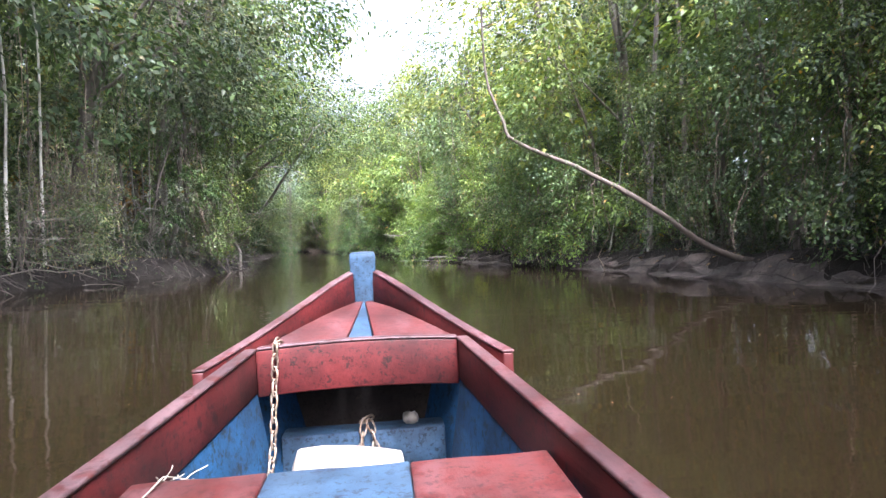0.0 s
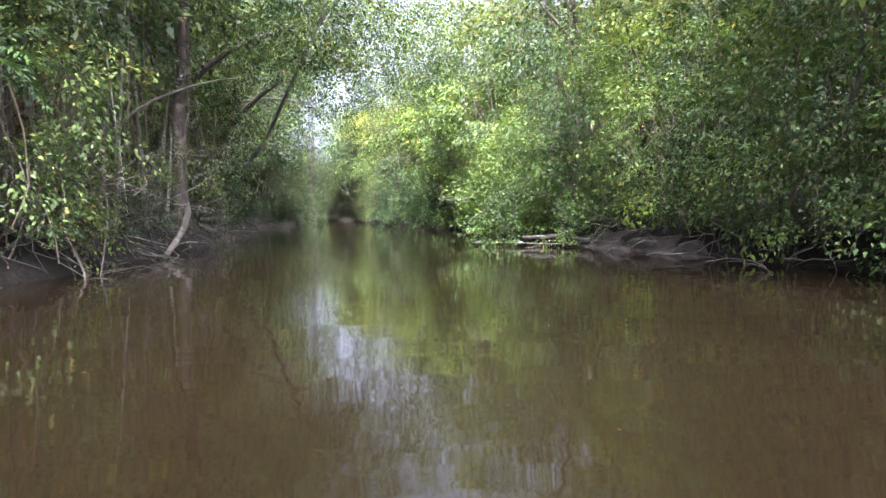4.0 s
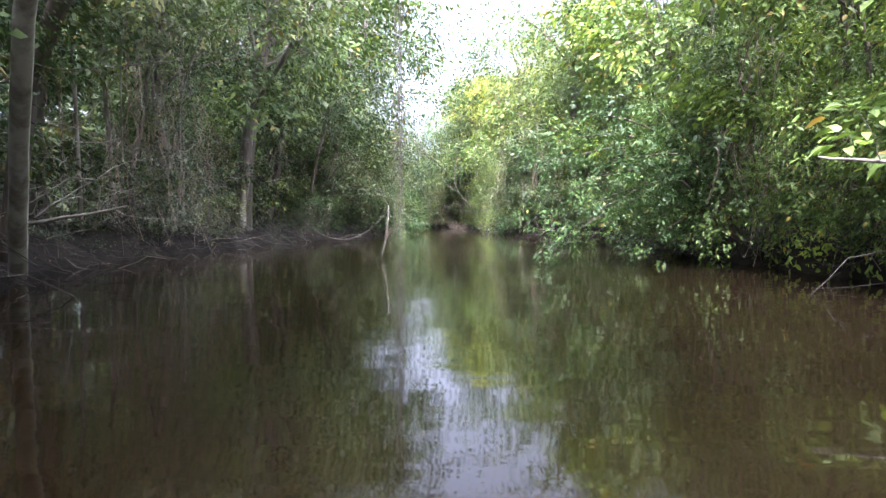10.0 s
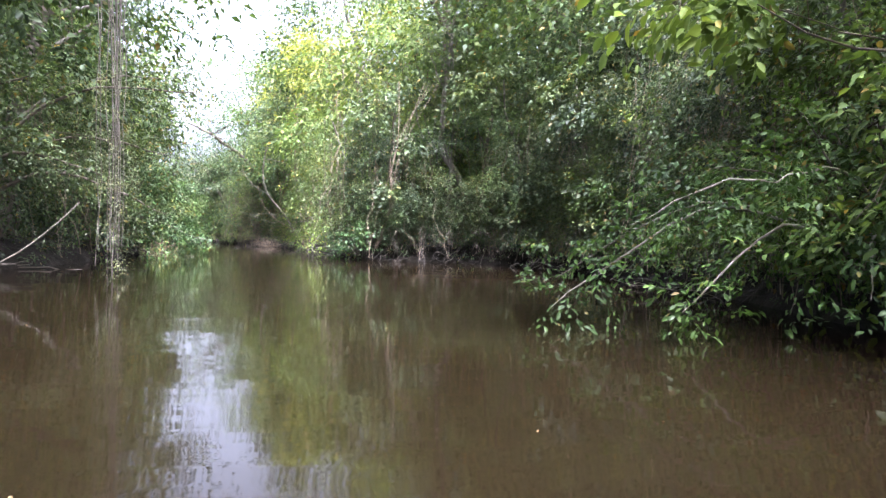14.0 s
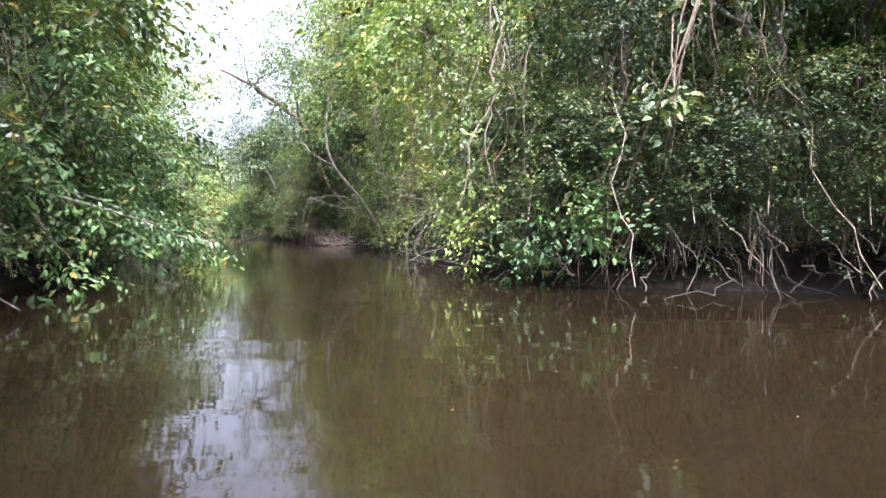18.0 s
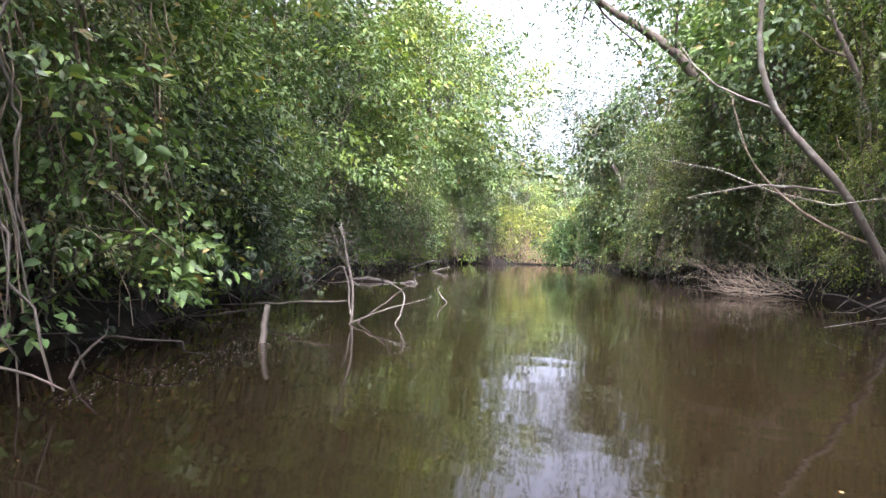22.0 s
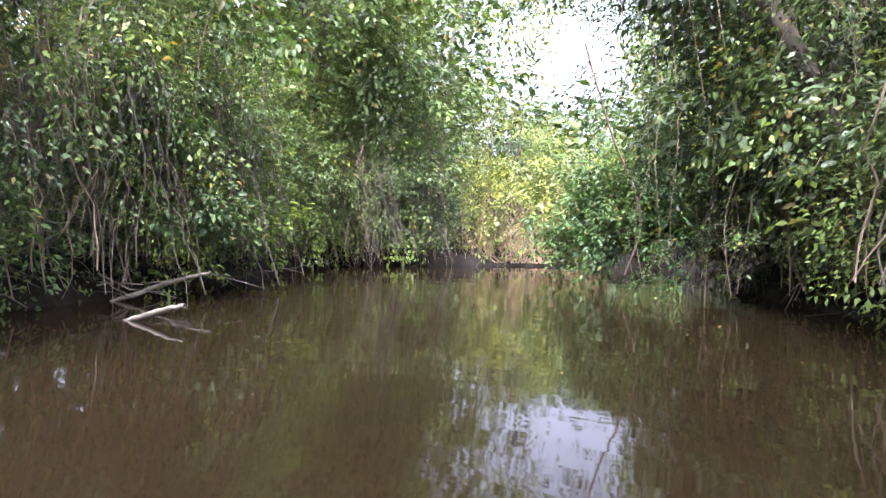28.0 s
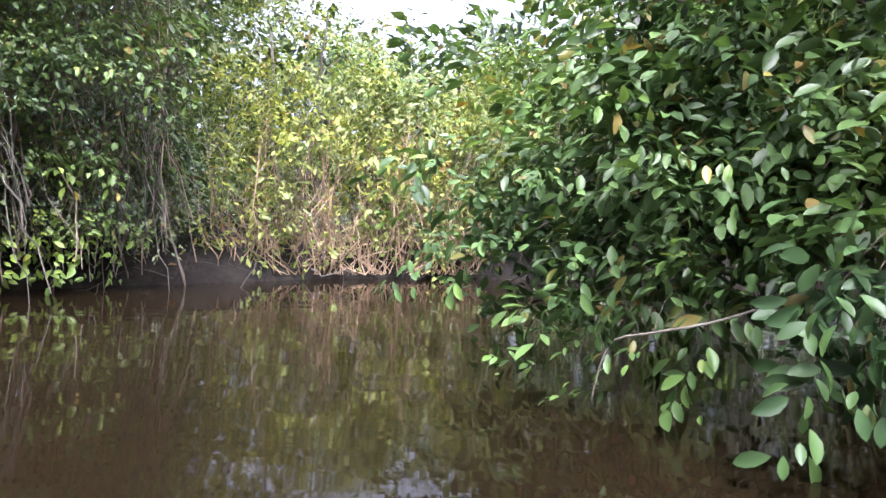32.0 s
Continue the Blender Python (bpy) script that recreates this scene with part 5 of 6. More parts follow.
for _ in range(430):
    u = rng.uniform(0, 1)
    x, y = -22.4 + 4.4 * u, 126.1 + 2.0 * u + rng.uniform(-0.5, 1.4)
    h = rng.uniform(0.6, 3.4)
    stems.tube(bent(rng, (x, y, 0.1), (x + rng.normal(0, 0.8), y - rng.uniform(-0.4, 0.8), h), 8, 0.4), rng.uniform(0.5, 1.2) * np.array([0.013, 0.010, 0.005]), 4)
n = 620
u = rng.uniform(0, 1, n)
sprays(soup, rng, np.stack([-22.6 + 5.0 * u, 125.7 + 2.2 * u + rng.uniform(-0.3, 0.9, n), 0.4 + 3.6 * rng.uniform(0, 1, n) ** 0.7], 1), rng.normal(0, 0.6, (n, 3)) + [0, -0.7, -0.4], 0.50, "oval")
part("canes", stems.mesh("canes", BARK["straw"], True), reeds)
part("foliage", soup.mesh("foliage", LEAF["gold"]), reeds)
leafy("bush", "large dark green bush with broad leaves hanging over the river", "bush", (-13.7, 120.6, 0.6),
      [(-17.61, 119.94, 1.28), (-17.55, 119.85, 0.85), (-17.34, 119.64, 0.58), (-16.90, 119.20, 0.45), (-16.91, 119.40, 1.59), (-17.17, 119.77, 1.89), (-16.68, 119.09, 2.00), (-16.23, 118.94, 2.16), (-16.58, 118.67, 1.34), (-16.23, 118.38, 1.18), (-16.06, 118.43, 0.84), (-15.94, 118.15, 1.30), (-16.37, 118.84, 0.88), (-15.80, 118.22, 1.78), (-15.82, 118.22, 0.99), (-16.91, 119.64, 2.37), (-17.20, 119.36, 1.02), (-16.79, 119.02, 0.93), (-15.55, 118.38, 1.49), (-16.58, 119.34, 2.50), (-15.93, 118.56, 2.33), (-16.66, 118.98, 0.56)],
      0.03, 0.47, "oval", "glossy", "brown", 17, 8, 0.35, -0.25, 0.30)
leafy("twig", "low twig with a spray of broad green leaves", "branch", (-15.3, 118.3, 1.2), [(-16.1, 117.75, 0.66), (-15.95, 117.7, 0.52)], 0.008, 0.52, "oval", "glossy", "brown", 8, 9, 0.6, -0.2, 0.08)
wood("fallen_branch", "bare curved twig with dead leaves over the water", "branch", [(-15.9, 118.3, 0.72), (-16.42, 117.92, 0.62), (-16.68, 117.97, 0.55), (-16.87, 117.98, 0.49), (-16.95, 117.95, 0.24)], [0.006, 0.006, 0.005, 0.004], "grey", 41, 3, 0.12)
trunk_tree("leafy tree spreading over the bank and the bush", [(-11.6, 114.6, 0.5), (-12.2, 114.8, 3.0), (-13.4, 115.2, 5.4), (-14.4, 115.6, 7.2)], [0.17, 0.14, 0.11, 0.07], "brown", 48,
           crown=[(-14.6, 115.4, 6.6), (-15.0, 113.6, 7.4), (-14.2, 117.4, 7.0), (-13.2, 116.4, 5.6), (-13.6, 119.4, 6.6), (-15.6, 116.6, 8.4), (-13.6, 118.2, 3.8), (-13.2, 116.2, 3.4), (-14.2, 120.6, 4.2), (-16.0, 116.6, 6.8), (-15.5, 121.0, 7.0), (-15.0, 123.0, 8.5), (-14.5, 120.0, 9.5), (-13.5, 122.0, 10.5), (-14.0, 124.5, 6.0)], mat="dark", count=75, spread=2.3, spray=0.7)


# ---- what nobody could count: roots, twigs and litter along the banks ----
def bank_tangle():
    rng = np.random.default_rng(123)
    roots, wet_roots, litter = Soup(), Soup(), Soup()
    for line, spans in ((LEFT, ((-10, 20, 12), (20, 48, 15), (48, 66, 15), (66, 84, 6), (84, 128, 7))), (RIGHT, ((-5, 30, 13), (30, 36, 12), (36, 62, 5), (62, 79, 15), (79, 108, 9), (108, 124, 5)))):
        for y0, y1, many in spans:
            for x, y, nx, ny in along(line, 1.0, y0, y1):
                for _ in range(many):
                    d = rng.uniform(-0.1, 1.4)
                    ax, ay = x + nx * d + rng.normal(0, 0.4), y + ny * d + rng.normal(0, 0.4)
                    a = np.array([ax, ay, ground_z(ax, ay) + rng.uniform(0.05, 0.9)])
                    b = a + np.array([-nx, -ny, 0]) * rng.uniform(0.1, 1.3) + rng.normal(0, 0.55, 3) * [1, 1, 0.2]
                    b[2] = rng.uniform(-0.12, 0.35)
                    r = rng.uniform(0.004, 0.016)
                    (roots if rng.random() < 0.25 else wet_roots).tube(bent(rng, a, b, 6, 0.35), [r, r * 0.8, r * 0.4], 4)
                for _ in range(16):
                    d = rng.uniform(0.1, 2.6)
                    litter.leaves(rng, np.array([[x + nx * d, y + ny * d, ground_z(x + nx * d, y + ny * d) + 0.03]]) + rng.normal(0, 0.3, (1, 3)) * [1, 1, 0.1], rng.normal(0, 1, (1, 3)) * [1, 1, 0.25], 0.11)
    tagged(new("bank_roots", roots.mesh("bank_roots", BARK["grey"], True)), "tangled bare roots and twigs along the banks", "roots", kind="stuff")
    tagged(new("wet_roots", wet_roots.mesh("wet_roots", BARK["wet"], True)), "dark wet roots along the waterline", "roots", kind="stuff")
    tagged(new("leaf_litter", litter.mesh("leaf_litter", LEAF["dead"])), "dead brown leaves lying on the mud", "leaf litter", kind="stuff")


def bare_thickets():
    rng = np.random.default_rng(124)
    soup = Soup()
    for x0, x1, y0, y1, z1, many in ((-15, -9.6, 40, 60, 5.2, 900), (-12, -6.2, 18, 40, 5.0, 520), (-13, -8.5, 5, 20, 4.5, 120), (-4.6, -1.8, 84, 97, 3.6, 150), (-10.5, -6.5, 105, 111, 3.4, 120), (-23.5, -20.6, 106, 113, 3.0, 130), (5.5, 9.5, 24, 36, 3.4, 110)):
        for _ in range(many):
            x, y = rng.uniform(x0, x1), rng.uniform(y0, y1)
            if wet(x, y):
                continue
            a = np.array([x, y, rng.uniform(0.3, z1 * 0.6)])
            b = a + rng.normal(0, 1, 3) * [1.4, 1.4, 0.9] + [0, 0, 0.4]
            r = rng.uniform(0.006, 0.019)
            soup.tube(bent(rng, a, b, 7, 0.25), [r, r * 0.7, r * 0.25], 4)
    tagged(new("bare_twigs", soup.mesh("bare_twigs", BARK["pale"], True)), "thickets of thin bare grey twigs", "twigs", kind="stuff")


def high_lianas():
    """Thin vines that hang from the crowns all along both banks."""
    rng = np.random.default_rng(125)
    soup = Soup()
    for line in (LEFT, RIGHT):
        for x, y, nx, ny in along(line, 0.5, 2, 127):
            d = rng.uniform(-0.6, 2.6)
            px, py = pushed(x + nx * d, y + ny * d, nx, ny, 3.6)
            top, low = rng.uniform(4, 9), rng.uniform(0.2, 3.5)
            r = rng.uniform(0.004, 0.013)
            soup.tube(bent(rng, (px + rng.normal(0, 0.5), py + rng.normal(0, 0.5), top), (px, py, low), 9, 0.10), [r, r, r * 0.6], 4)
    tagged(new("hanging_vines", soup.mesh("hanging_vines", BARK["dry"], True)), "thin pale vines hanging from the crowns", "vines", kind="stuff")


def floating_bits():
    rng = np.random.default_rng(126)
    soup = Soup()
    for p in PATH[::1]:
        for _ in range(6):
            x, y = p[1] + rng.normal(0, 3.5), p[2] + rng.normal(0, 3)
            if in_river(np.array([x]), np.array([y]))[0]:
                soup.leaves(rng, np.array([[x, y, 0.006]]), np.array([[rng.normal(), rng.normal(), 0.0]]), rng.uniform(0.015, 0.035), 0.6, 0.02)
    tagged(new("floating_leaves", soup.mesh("floating_leaves", LEAF["dead"])), "small leaves and flakes floating on the water", "floating leaves", kind="stuff")


def foam_streaks():
    rng = np.random.default_rng(127)
    soup = Soup()
    for x0, y0, x1, y1, many, wide in ((-12.6, 92.2, -11.2, 88.6, 260, 0.16), (-13.6, 91.6, -12.6, 88.8, 200, 0.14), (-12.2, 90.5, -11.4, 88.0, 160, 0.10), (-14.6, 92.2, -13.6, 90.0, 120, 0.12), (-8.4, 100.5, -7.6, 95.0, 260, 0.22), (-9.4, 99.0, -8.8, 95.5, 160, 0.16)):
        u = rng.uniform(0, 1, many)
        at = np.stack([x0 + (x1 - x0) * u + rng.normal(0, wide, many), y0 + (y1 - y0) * u + rng.normal(0, wide, many), rng.uniform(0.004, 0.008, many)], 1)
        way = np.tile([x1 - x0, y1 - y0, 0.0], (many, 1)) + rng.normal(0, 0.6, (many, 3)) * [1, 1, 0]
        soup.leaves(rng, at, way, 0.022, 0.3, 0.02)
    tagged(new("foam", soup.mesh("foam", FOAM)), "pale flecks of foam drifting off the snags", "foam", kind="stuff")


FOAM, nt_, b_ = material("river_foam")
nt_.links.new(ramp(nt_, noise_at(nt_, 20, 4), [(0.35, (0.08, 0.07, 0.06)), (0.7, (0.24, 0.23, 0.21))]), b_.inputs["Base Color"])
foam_streaks()
bank_tangle()
bare_thickets()
high_lianas()
floating_bits()


# ---- the wooden boat; its own axes: x across, y towards the bow, z up from the water ----
def paint(name, base, worn, under, amount=0.42, rough=0.42, streak=(1, 0.15, 1), scale=7):
    m, nt, bsdf = material(name)
    col = ramp(nt, noise_at(nt, scale, 8, 0.7, stretch=streak), [(0.38, base), (0.60, worn)])
    flake = ramp(nt, noise_at(nt, 26, 8, 0.75), [(1 - amount - 0.01, (0, 0, 0)), (1 - amount + 0.03, (1, 1, 1))])
    dirt = ramp(nt, noise_at(nt, 4.2, 6, 0.7), [(0.36, (0.42, 0.40, 0.40)), (0.58, (1, 1, 1))])
    specks = ramp(nt, noise_at(nt, 70, 5, 0.8), [(0.38, (0.30, 0.28, 0.28)), (0.47, (1, 1, 1))])
    grime = ramp(nt, noise_at(nt, 1.7, 5, 0.65, stretch=(1, 0.5, 1)), [(0.35, (0.62, 0.60, 0.60)), (0.65, (1.1, 1.1, 1.1))])
    col = mixed(nt, 1.0, mixed(nt, 1.0, mixed(nt, 1.0, mixed(nt, flake, col, under), dirt, "MULTIPLY"), specks, "MULTIPLY"), grime, "MULTIPLY")
    nt.links.new(col, bsdf.inputs["Base Color"])
    bsdf.inputs["Roughness"].default_value = rough + 0.15
    bsdf.inputs["Specular IOR Level"].default_value = 0.25
    bumped(nt, bsdf, noise_at(nt, 30, 8, 0.7, stretch=streak), 0.35, 0.006)
    return m


RED = paint("red_boat_paint", (0.0435, 0.00377, 0.00377), (0.0725, 0.00986, 0.00986), (0.016, 0.00522, 0.00464), 0.43)
RED_PALE = paint("sun_bleached_red_paint", (0.0666, 0.013, 0.0116), (0.0783, 0.0304, 0.0319), (0.058, 0.00637, 0.00522), 0.47)
RED_EDGE = paint("worn_rail_edge", (0.0551, 0.0218, 0.0232), (0.0695, 0.0405, 0.0435), (0.0377, 0.00637, 0.0058), 0.47)
BLUE = paint("blue_boat_paint", (0.0024, 0.022, 0.060), (0.005, 0.040, 0.095), (0.003, 0.006, 0.010), 0.44, 0.55)
BLUE_PALE = paint("worn_blue_paint", (0.015, 0.0392, 0.0733), (0.029, 0.058, 0.0955), (0.0075, 0.0153, 0.0307), 0.42, 0.45)
# near-black colour that stands in for the shadow in the forepeak
FOREPEAK_DARK = paint("forepeak_shade_colour", (0.010, 0.008, 0.007), (0.022, 0.017, 0.014), (0.035, 0.028, 0.022), 0.38, 0.8)
STEEL, nt_, b_ = material("rusty_steel")
nt_.links.new(ramp(nt_, noise_at(nt_, 60, 5), [(0.35, (0.10, 0.055, 0.030)), (0.65, (0.30, 0.25, 0.20))]), b_.inputs["Base Color"])
b_.inputs["Metallic"].default_value, b_.inputs["Roughness"].default_value = 0.7, 0.5
WHITE, nt_, b_ = material("white_plastic")
nt_.links.new(ramp(nt_, noise_at(nt_, 9, 6), [(0.3, (0.13, 0.115, 0.09)), (0.6, (0.19, 0.17, 0.14))]), b_.inputs["Base Color"])
b_.inputs["Roughness"].default_value = 0.4
CLEAR, nt_, b_ = material("clear_plastic")
b_.inputs["Base Color"].default_value, b_.inputs["Roughness"].default_value = (0.9, 0.92, 0.93, 1), 0.12
b_.inputs["Transmission Weight"].default_value = 0.85


def rail_half(y):
    """Half the width between the rails at a distance ahead of the seat."""
    return 0.272 + 0.097 * (1.75 - y) if y > -0.6 else max(0.12, 0.554 - 0.018 * (y + 0.6) ** 2)


def strip(rows, mat, name, parent, label="", smooth=False):
    """A closed plank through a row of four-cornered sections."""
    soup = Soup()
    rows = np.asarray(rows, float)
    k = len(rows)
    faces = [(4 * i + j, 4 * i + (j + 1) % 4, 4 * i + 4 + (j + 1) % 4, 4 * i + 4 + j) for i in range(k - 1) for j in range(4)]
    faces += [(3, 2, 1, 0), (4 * k - 4, 4 * k - 3, 4 * k - 2, 4 * k - 1)]
    soup.add(rows.reshape(-1, 3), faces)
    ob = part(name, soup.mesh(name, mat), parent, label)
    bev = ob.modifiers.new("worn_edges", "BEVEL")
    bev.width, bev.segments, bev.limit_method = 0.004, 2, "ANGLE"
    return ob


def plank(name, parent, mat, x0, x1, y0, y1, z0, z1, label="", cut=6):
    """A board along x, a little uneven on its top."""
    rows = []
    for u in np.linspace(0, 1, cut):
        x, w = x0 + (x1 - x0) * u, 0.001 * math.sin(9 * u + y0 * 7)
        rows.append([(x, y0, z0), (x, y1, z0), (x, y1, z1 + w), (x, y0, z1 - w)])
    return strip(rows, mat, name, parent, label)


def build_boat():
    boat = tagged(new("boat"), "red and blue painted wooden river boat afloat on brown water", "boat")
    ys = np.r_[np.linspace(-4.3, -0.6, 9), np.linspace(-0.2, 1.75, 7)]
    for s in (-1, 1):
        rail, edge, wall = [], [], []
        for y in ys:
            w = rail_half(y)
            top = 0.684 - 0.036 * (1.75 - max(y, -0.6))
            rail.append([(s * w, y, top - 0.115), (s * (w + 0.024), y, top - 0.115), (s * (w + 0.028), y, top - 0.004), (s * w, y, top - 0.004)])
            edge.append([(s * (w - 0.003), y, top - 0.004), (s * (w + 0.031), y, top - 0.004), (s * (w + 0.031), y, top + 0.006), (s * (w - 0.003), y, top + 0.006)])
            wall.append([(s * (w - 0.10), y, -0.08), (s * (w - 0.085), y, -0.08), (s * (w + 0.022), y, top - 0.112), (s * (w + 0.004), y, top - 0.112)])
        strip(rail, RED, "rail", boat, "worn dark red rail plank")
        strip(edge, RED_EDGE, "rail_edge", boat, "sun-bleached pinkish upper edge")
        strip(wall, BLUE, "hull_side", boat, "blue inner side of the hull")
        bow, cap, deep = [], [], []
        for u in np.linspace(0, 1, 9):
            y = 1.60 + 0.92 * u
            w = 0.345 * (1 - u) ** 0.82 + 0.028
            z = 0.662 + 0.100 * u + 0.073 * u * u
            bow.append([(s * w, y, z - 0.13), (s * (w + 0.024), y, z - 0.13), (s * (w + 0.028), y, z), (s * w, y, z)])
            cap.append([(s * (w - 0.002), y, z), (s * (w + 0.031), y, z), (s * (w + 0.031), y, z + 0.008), (s * (w - 0.002), y, z + 0.008)])
            deep.append([(s * max(0.01, w - 0.16), y, -0.06), (s * max(0.02, w - 0.15), y, -0.06), (s * (w + 0.02), y, z - 0.128), (s * w, y, z - 0.128)])
        strip(bow, RED, "bow_plank", boat, "red plank that rises to the bow")
        strip(cap, RED_EDGE, "bow_plank_edge", boat)
        strip(deep, BLUE, "bow_side", boat)
    rows = []
    for y in np.linspace(-4.28, 1.72, 9):
        w = rail_half(y) - 0.075
        rows.append([(-w, y, 0.06), (w, y, 0.06), (w, y, 0.09), (-w, y, 0.09)])
    strip(rows, BLUE, "hull_bottom", boat)
    rows = []
    for u in np.linspace(0, 1, 6):
        w, y, z = rail_half(-4.3) - 0.11 * (1 - u) + 0.03, -4.285 - 0.012 * u, -0.08 + 0.70 * u
        rows.append([(-w, y - 0.035, z), (w, y - 0.035, z), (w, y, z), (-w, y, z)])
    strip(rows, BLUE, "transom", boat, "worn blue stern board")
    for k in range(4):
        rows = []
        for y in np.linspace(-4.27, 1.6, 9):
            w = rail_half(y) - 0.045
            a, b = w * (k / 2 - 1) + 0.002, w * (k / 2 - 0.5) - 0.002
            rows.append([(a, y, 0.27), (b, y, 0.27), (b, y, 0.288), (a, y, 0.288)])
        strip(rows, BLUE, "floor_board", boat, "scuffed blue floor board")
    plank("bottom_board", boat, BLUE, -0.28, 0.28, 1.22, 1.50, 0.325, 0.345, "loose board across the floor")
    # the arched cross board with its bleached edge
    rows, cap = [], []
    for u in np.linspace(-1, 1, 11):
        x, z = 0.272 * u, 0.684 + 0.010 * (1 - u * u)
        rows.append([(x, 1.735, z - 0.125), (x, 1.765, z - 0.125), (x, 1.765, z), (x, 1.735, z)])
        cap.append([(x, 1.733, z), (x, 1.770, z), (x, 1.770, z + 0.008), (x, 1.733, z + 0.008)])
    strip(rows, RED, "cross_board", boat, "bright red cross board")
    strip(cap, RED_EDGE, "cross_board_edge", boat)
    # foredeck of boards that meet at the stem, a blue wedge between them
    for s in (-1, 1):
        deck = []
        for u in np.linspace(0, 1, 7):
            y, z = 1.765 + 0.70 * u, 0.662 + 0.066 * u
            a, b = s * (0.048 * (1 - u) + 0.004), s * (0.285 * (1 - u) ** 0.82 + 0.03)
            deck.append([(a, y, z - 0.02), (b, y, z - 0.02), (b, y, z), (a, y, z)])
        strip(deck, RED_PALE, "foredeck_board", boat, "bleached pinkish red deck board")
    wedge = []
    for u in np.linspace(0, 1, 5):
        y, z = 1.77 + 0.69 * u, 0.664 + 0.066 * u
        a = 0.043 * (1 - u) + 0.001
        wedge.append([(-a, y, z - 0.02), (a, y, z - 0.02), (a, y, z), (-a, y, z)])
    strip(wedge, BLUE_PALE, "deck_wedge", boat, "worn blue wedge of the foredeck")
    post = []
    for z, w in ((-0.12, 0.030), (0.30, 0.038), (0.72, 0.036), (0.80, 0.037), (0.822, 0.040), (0.840, 0.049), (0.890, 0.051), (0.912, 0.048), (0.916, 0.040)):
        post.append([(-w, 2.50, z), (w, 2.50, z), (w, 2.57, z), (-w, 2.57, z)])
    strip(post, BLUE_PALE, "stem_post", boat, "pale blue stem post with a widened head")
    # beams under the foredeck and the seats
    plank("beam", boat, BLUE_PALE, -0.235, 0.235, 1.84, 1.93, 0.30, 0.415, "blue beam with bare wood on its edge")
    # dark board added under the foredeck in place of the shadow there
    plank("forepeak_shade_board", boat, FOREPEAK_DARK, -0.33, 0.33, 2.02, 2.04, 0.0, 0.56)
    for y0, y1, z in ((0.72, 1.04, 0.605), (-1.15, -0.80, 0.52), (-2.75, -2.40, 0.52), (-4.0, -3.6, 0.52)):
        w = min(rail_half(y0), rail_half(y1)) - 0.004
        main = y0 > 0
        cuts = (-w, -0.125, 0.105, w) if main else (-w, -w / 3, w / 3, w)
        for a, b, mat, lab in ((cuts[0], cuts[1], RED_PALE, "dull red painted seat board"), (cuts[1], cuts[2], BLUE_PALE, "blue painted middle of the seat"),
                               (cuts[2], cuts[3], RED_PALE, "bleached pink and red seat board")):
            plank("seat_board", boat, mat, a + 0.0006, b - 0.0006, y0, y1, z - 0.035, z, lab)
    return boat


def link_mesh():
    soup = Soup()
    th = np.linspace(0, 2 * np.pi, 15)
    path = np.stack([0.009 * np.cos(th), 0 * th, 0.017 * np.sin(th) + 0.006 * np.sign(np.sin(th)) * (np.abs(np.sin(th)) > 0.3)], 1)
    return soup.tube(path, [0.0032, 0.0032], 6).mesh("link", STEEL, True)


def build_chain(points, name, label):
    chain = tagged(new(name), label, "chain")
    me = link_mesh()
    p = np.asarray(points, float)
    seg = np.r_[0, np.cumsum(np.linalg.norm(np.diff(p, axis=0), axis=1))]
    for i, s in enumerate(np.arange(0, seg[-1], 0.033)):
        a = np.array([np.interp(s, seg, p[:, k]) for k in range(3)])
        b = np.array([np.interp(min(s + 0.01, seg[-1]), seg, p[:, k]) for k in range(3)]) - np.array([np.interp(max(s - 0.01, 0), seg, p[:, k]) for k in range(3)])
        ob = part("link", me, chain)
        ob.matrix_basis = Matrix.Translation(a) @ Vector(b).to_track_quat("Z", "Y").to_matrix().to_4x4() @ pose(0, 0, 0, 0, 0, 90 * (i % 2) + 20)
    return chain


def cushion(name, size, mat, puff=0.12):
    """A soft rounded block."""
    bm = bmesh.new()
    bmesh.ops.create_cube(bm, size=1)
    bmesh.ops.subdivide_edges(bm, edges=bm.edges[:], cuts=3, use_grid_fill=True)
    for v in bm.verts:
        c = v.co
        r = 1 - puff * ((abs(c.x) * 2) ** 4 + (abs(c.y) * 2) ** 4 + (abs(c.z) * 2) ** 4 - 1)
        v.co = Vector((c.x * size[0] * r, c.y * size[1] * r, c.z * size[2] * r)) + Vector((0, 0, 0.004 * math.sin(30 * c.x + 17 * c.y)))
    for fc in bm.faces:
        fc.smooth = True
    me = bpy.data.meshes.new(name)
    bm.to_mesh(me)
    bm.free()
    me.materials.append(mat)
    return me


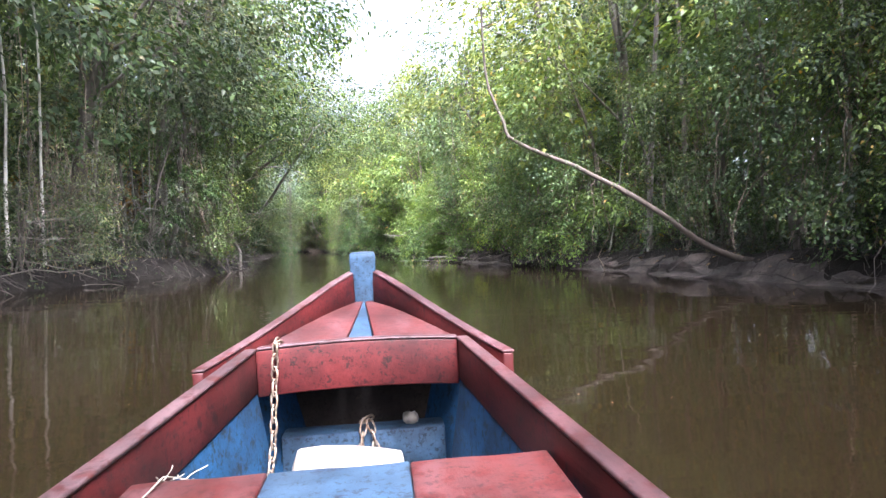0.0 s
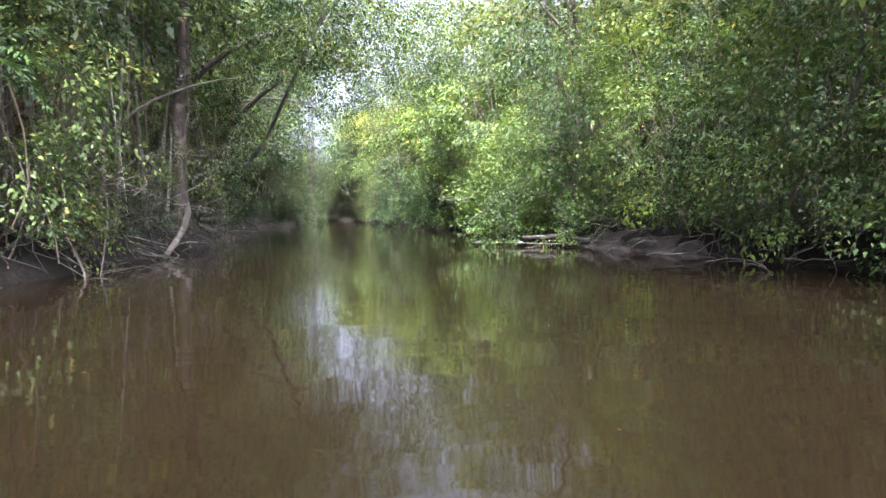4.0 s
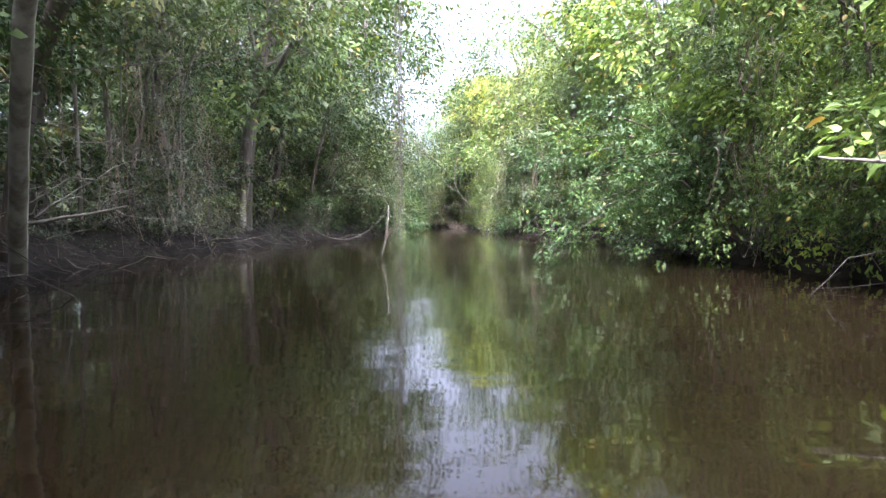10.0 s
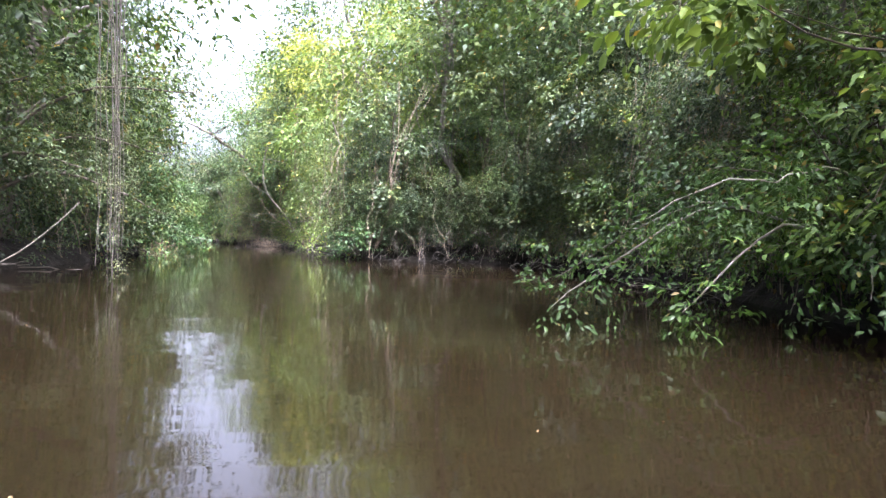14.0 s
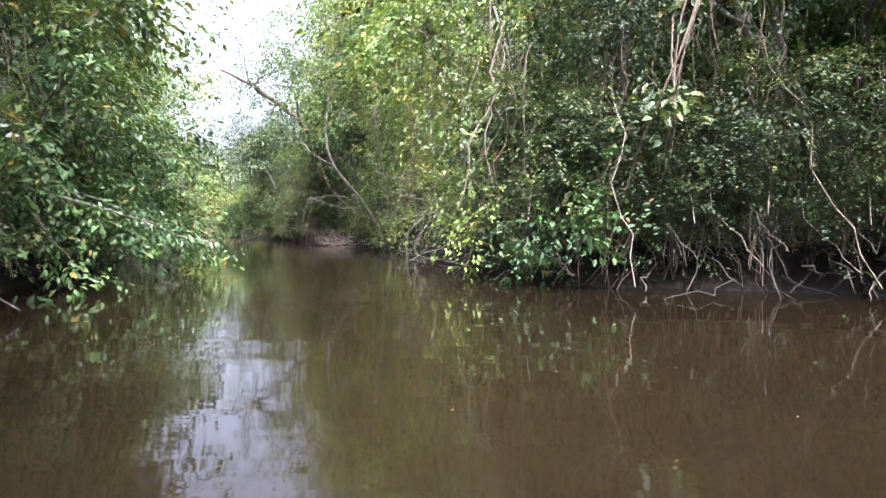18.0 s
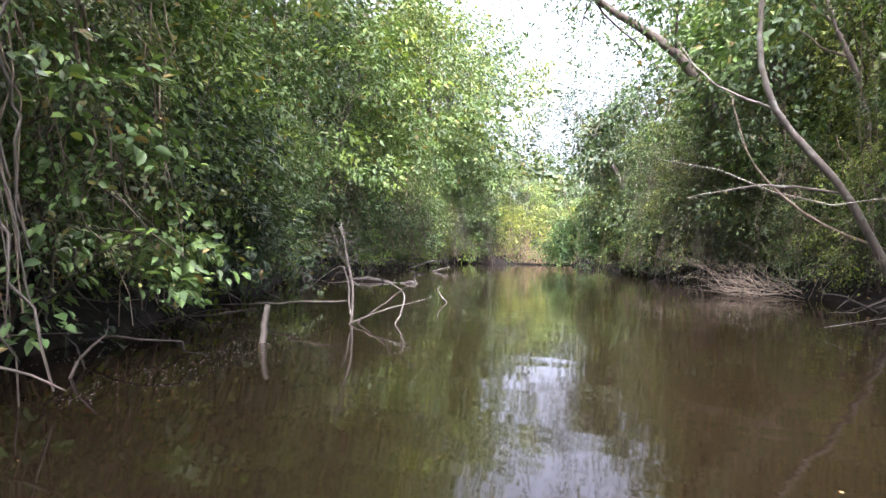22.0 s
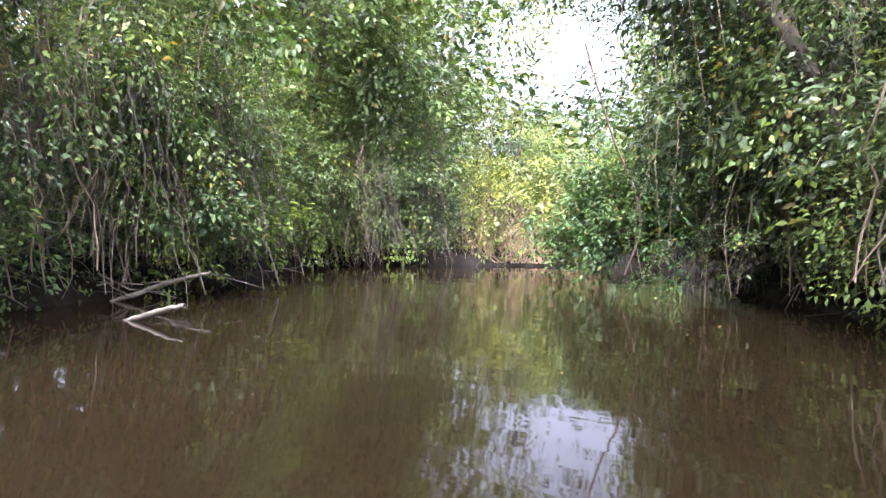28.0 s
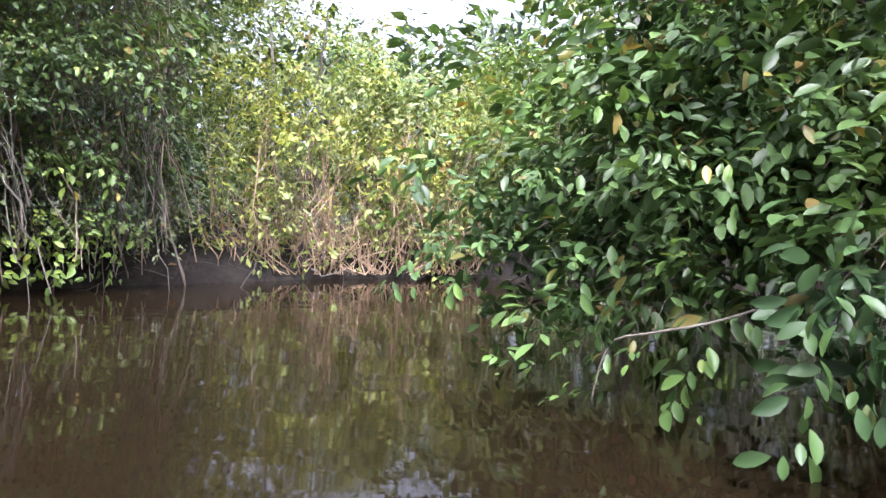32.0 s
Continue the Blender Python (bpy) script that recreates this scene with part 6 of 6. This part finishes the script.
def build_boat_things(m):
    boat = build_boat()
    boat.matrix_basis = m
    chain = build_chain([(-0.215, 1.775, 0.695), (-0.215, 1.752, 0.706), (-0.218, 1.725, 0.698), (-0.222, 1.716, 0.62), (-0.225, 1.66, 0.45), (-0.232, 1.60, 0.36), (-0.22, 1.56, 0.30)],
                        "anchor_chain", "rusty steel chain hanging over the red cross board")
    chain.matrix_basis = m
    knot = build_chain([(-0.012, 1.80, 0.30), (-0.008, 1.82, 0.38), (0.0, 1.835, 0.432), (0.010, 1.86, 0.445), (0.022, 1.835, 0.43), (0.036, 1.815, 0.36), (0.04, 1.78, 0.28)], "short_chain", "short rusty chain looped round the blue beam")
    knot.matrix_basis = m
    sack = tagged(new("jerry_can"), "off-white plastic can lying behind the seat board", "can")
    part("can_body", cushion("can_body", (0.24, 0.17, 0.16), WHITE, 0.07), sack)
    part("can_seam", Soup().tube(curve([(-0.10, 0, 0.076), (-0.03, 0, 0.079), (0.04, 0, 0.079), (0.10, 0, 0.076)], 12), [0.003, 0.003], 6).mesh("can_seam", WHITE, True), sack)
    sack.matrix_basis = m @ pose(-0.02, 1.37, 0.440, -24, 6, 4)
    can_lid = tagged(new("bottle"), "clear plastic bottle lying in the boat", "bottle")
    body = Soup().tube([(0, 0, 0), (0.0, 0.0, 0.02), (0, 0, 0.16), (0, 0, 0.19), (0, 0, 0.215)], [0.02, 0.036, 0.036, 0.03, 0.012], 14).mesh("bottle_body", CLEAR, True)
    part("bottle_body", body, can_lid)
    cap = Soup().tube([(0, 0, 0.213), (0, 0, 0.216), (0, 0, 0.235), (0, 0, 0.236)], [0.002, 0.014, 0.014, 0.001], 12).mesh("cap", WHITE, True)
    part("cap", cap, can_lid)
    can_lid.matrix_basis = m @ pose(-0.28, 1.33, 0.392, 0, 82, 12)
    foam = tagged(new("foam_scrap", cushion("foam_scrap", (0.045, 0.04, 0.035), WHITE, 0.3)), "small white scrap of foam on the beam", "scrap")
    foam.matrix_basis = m @ pose(0.138, 1.89, 0.431, 5, 8, 20)
    rng = np.random.default_rng(9)
    cord = Soup()
    way = np.array([(-0.318, 0.74, 0.608), (-0.305, 0.86, 0.609), (-0.29, 0.97, 0.610), (-0.285, 1.035, 0.613), (-0.278, 1.06, 0.602), (-0.262, 1.075, 0.592), (-0.24, 1.07, 0.585), (-0.215, 1.08, 0.583)])
    cord.tube(way, [0.0016, 0.0016], 5)
    for _ in range(4):
        a = way[3] + rng.normal(0, 0.01, 3)
        cord.tube(sagged(rng, a, a + [rng.uniform(0.02, 0.08), rng.uniform(0, 0.05), rng.uniform(-0.02, 0.02)], 0.012, 9, 0.3), [0.0013, 0.001], 4)
    ob = tagged(new("cord", cord.mesh("cord", WHITE, True)), "thin white nylon cord knotted over the seat", "cord")
    ob.matrix_basis = m


# it lies where the way begins, the eye above its seat
START = PATH[0]
EYE = Matrix.Translation((START[1], START[2], START[3])) @ pose(0, 0, 0, 0, 0, START[6]) @ pose(0, 0, 0, START[4]) @ pose(0, 0, 0, 0, 0, START[5])
SEATED = Matrix.Translation((0.0754, -0.0057, 0.9792)) @ pose(0, 0, 0, 0, 0, -5.53) @ pose(0, 0, 0, 88.475) @ pose(0, 0, 0, 0, 0, -2.714)
BIG = 1.3
BOAT = EYE @ Matrix.Scale(BIG, 4) @ SEATED.inverted()
build_boat_things(BOAT)
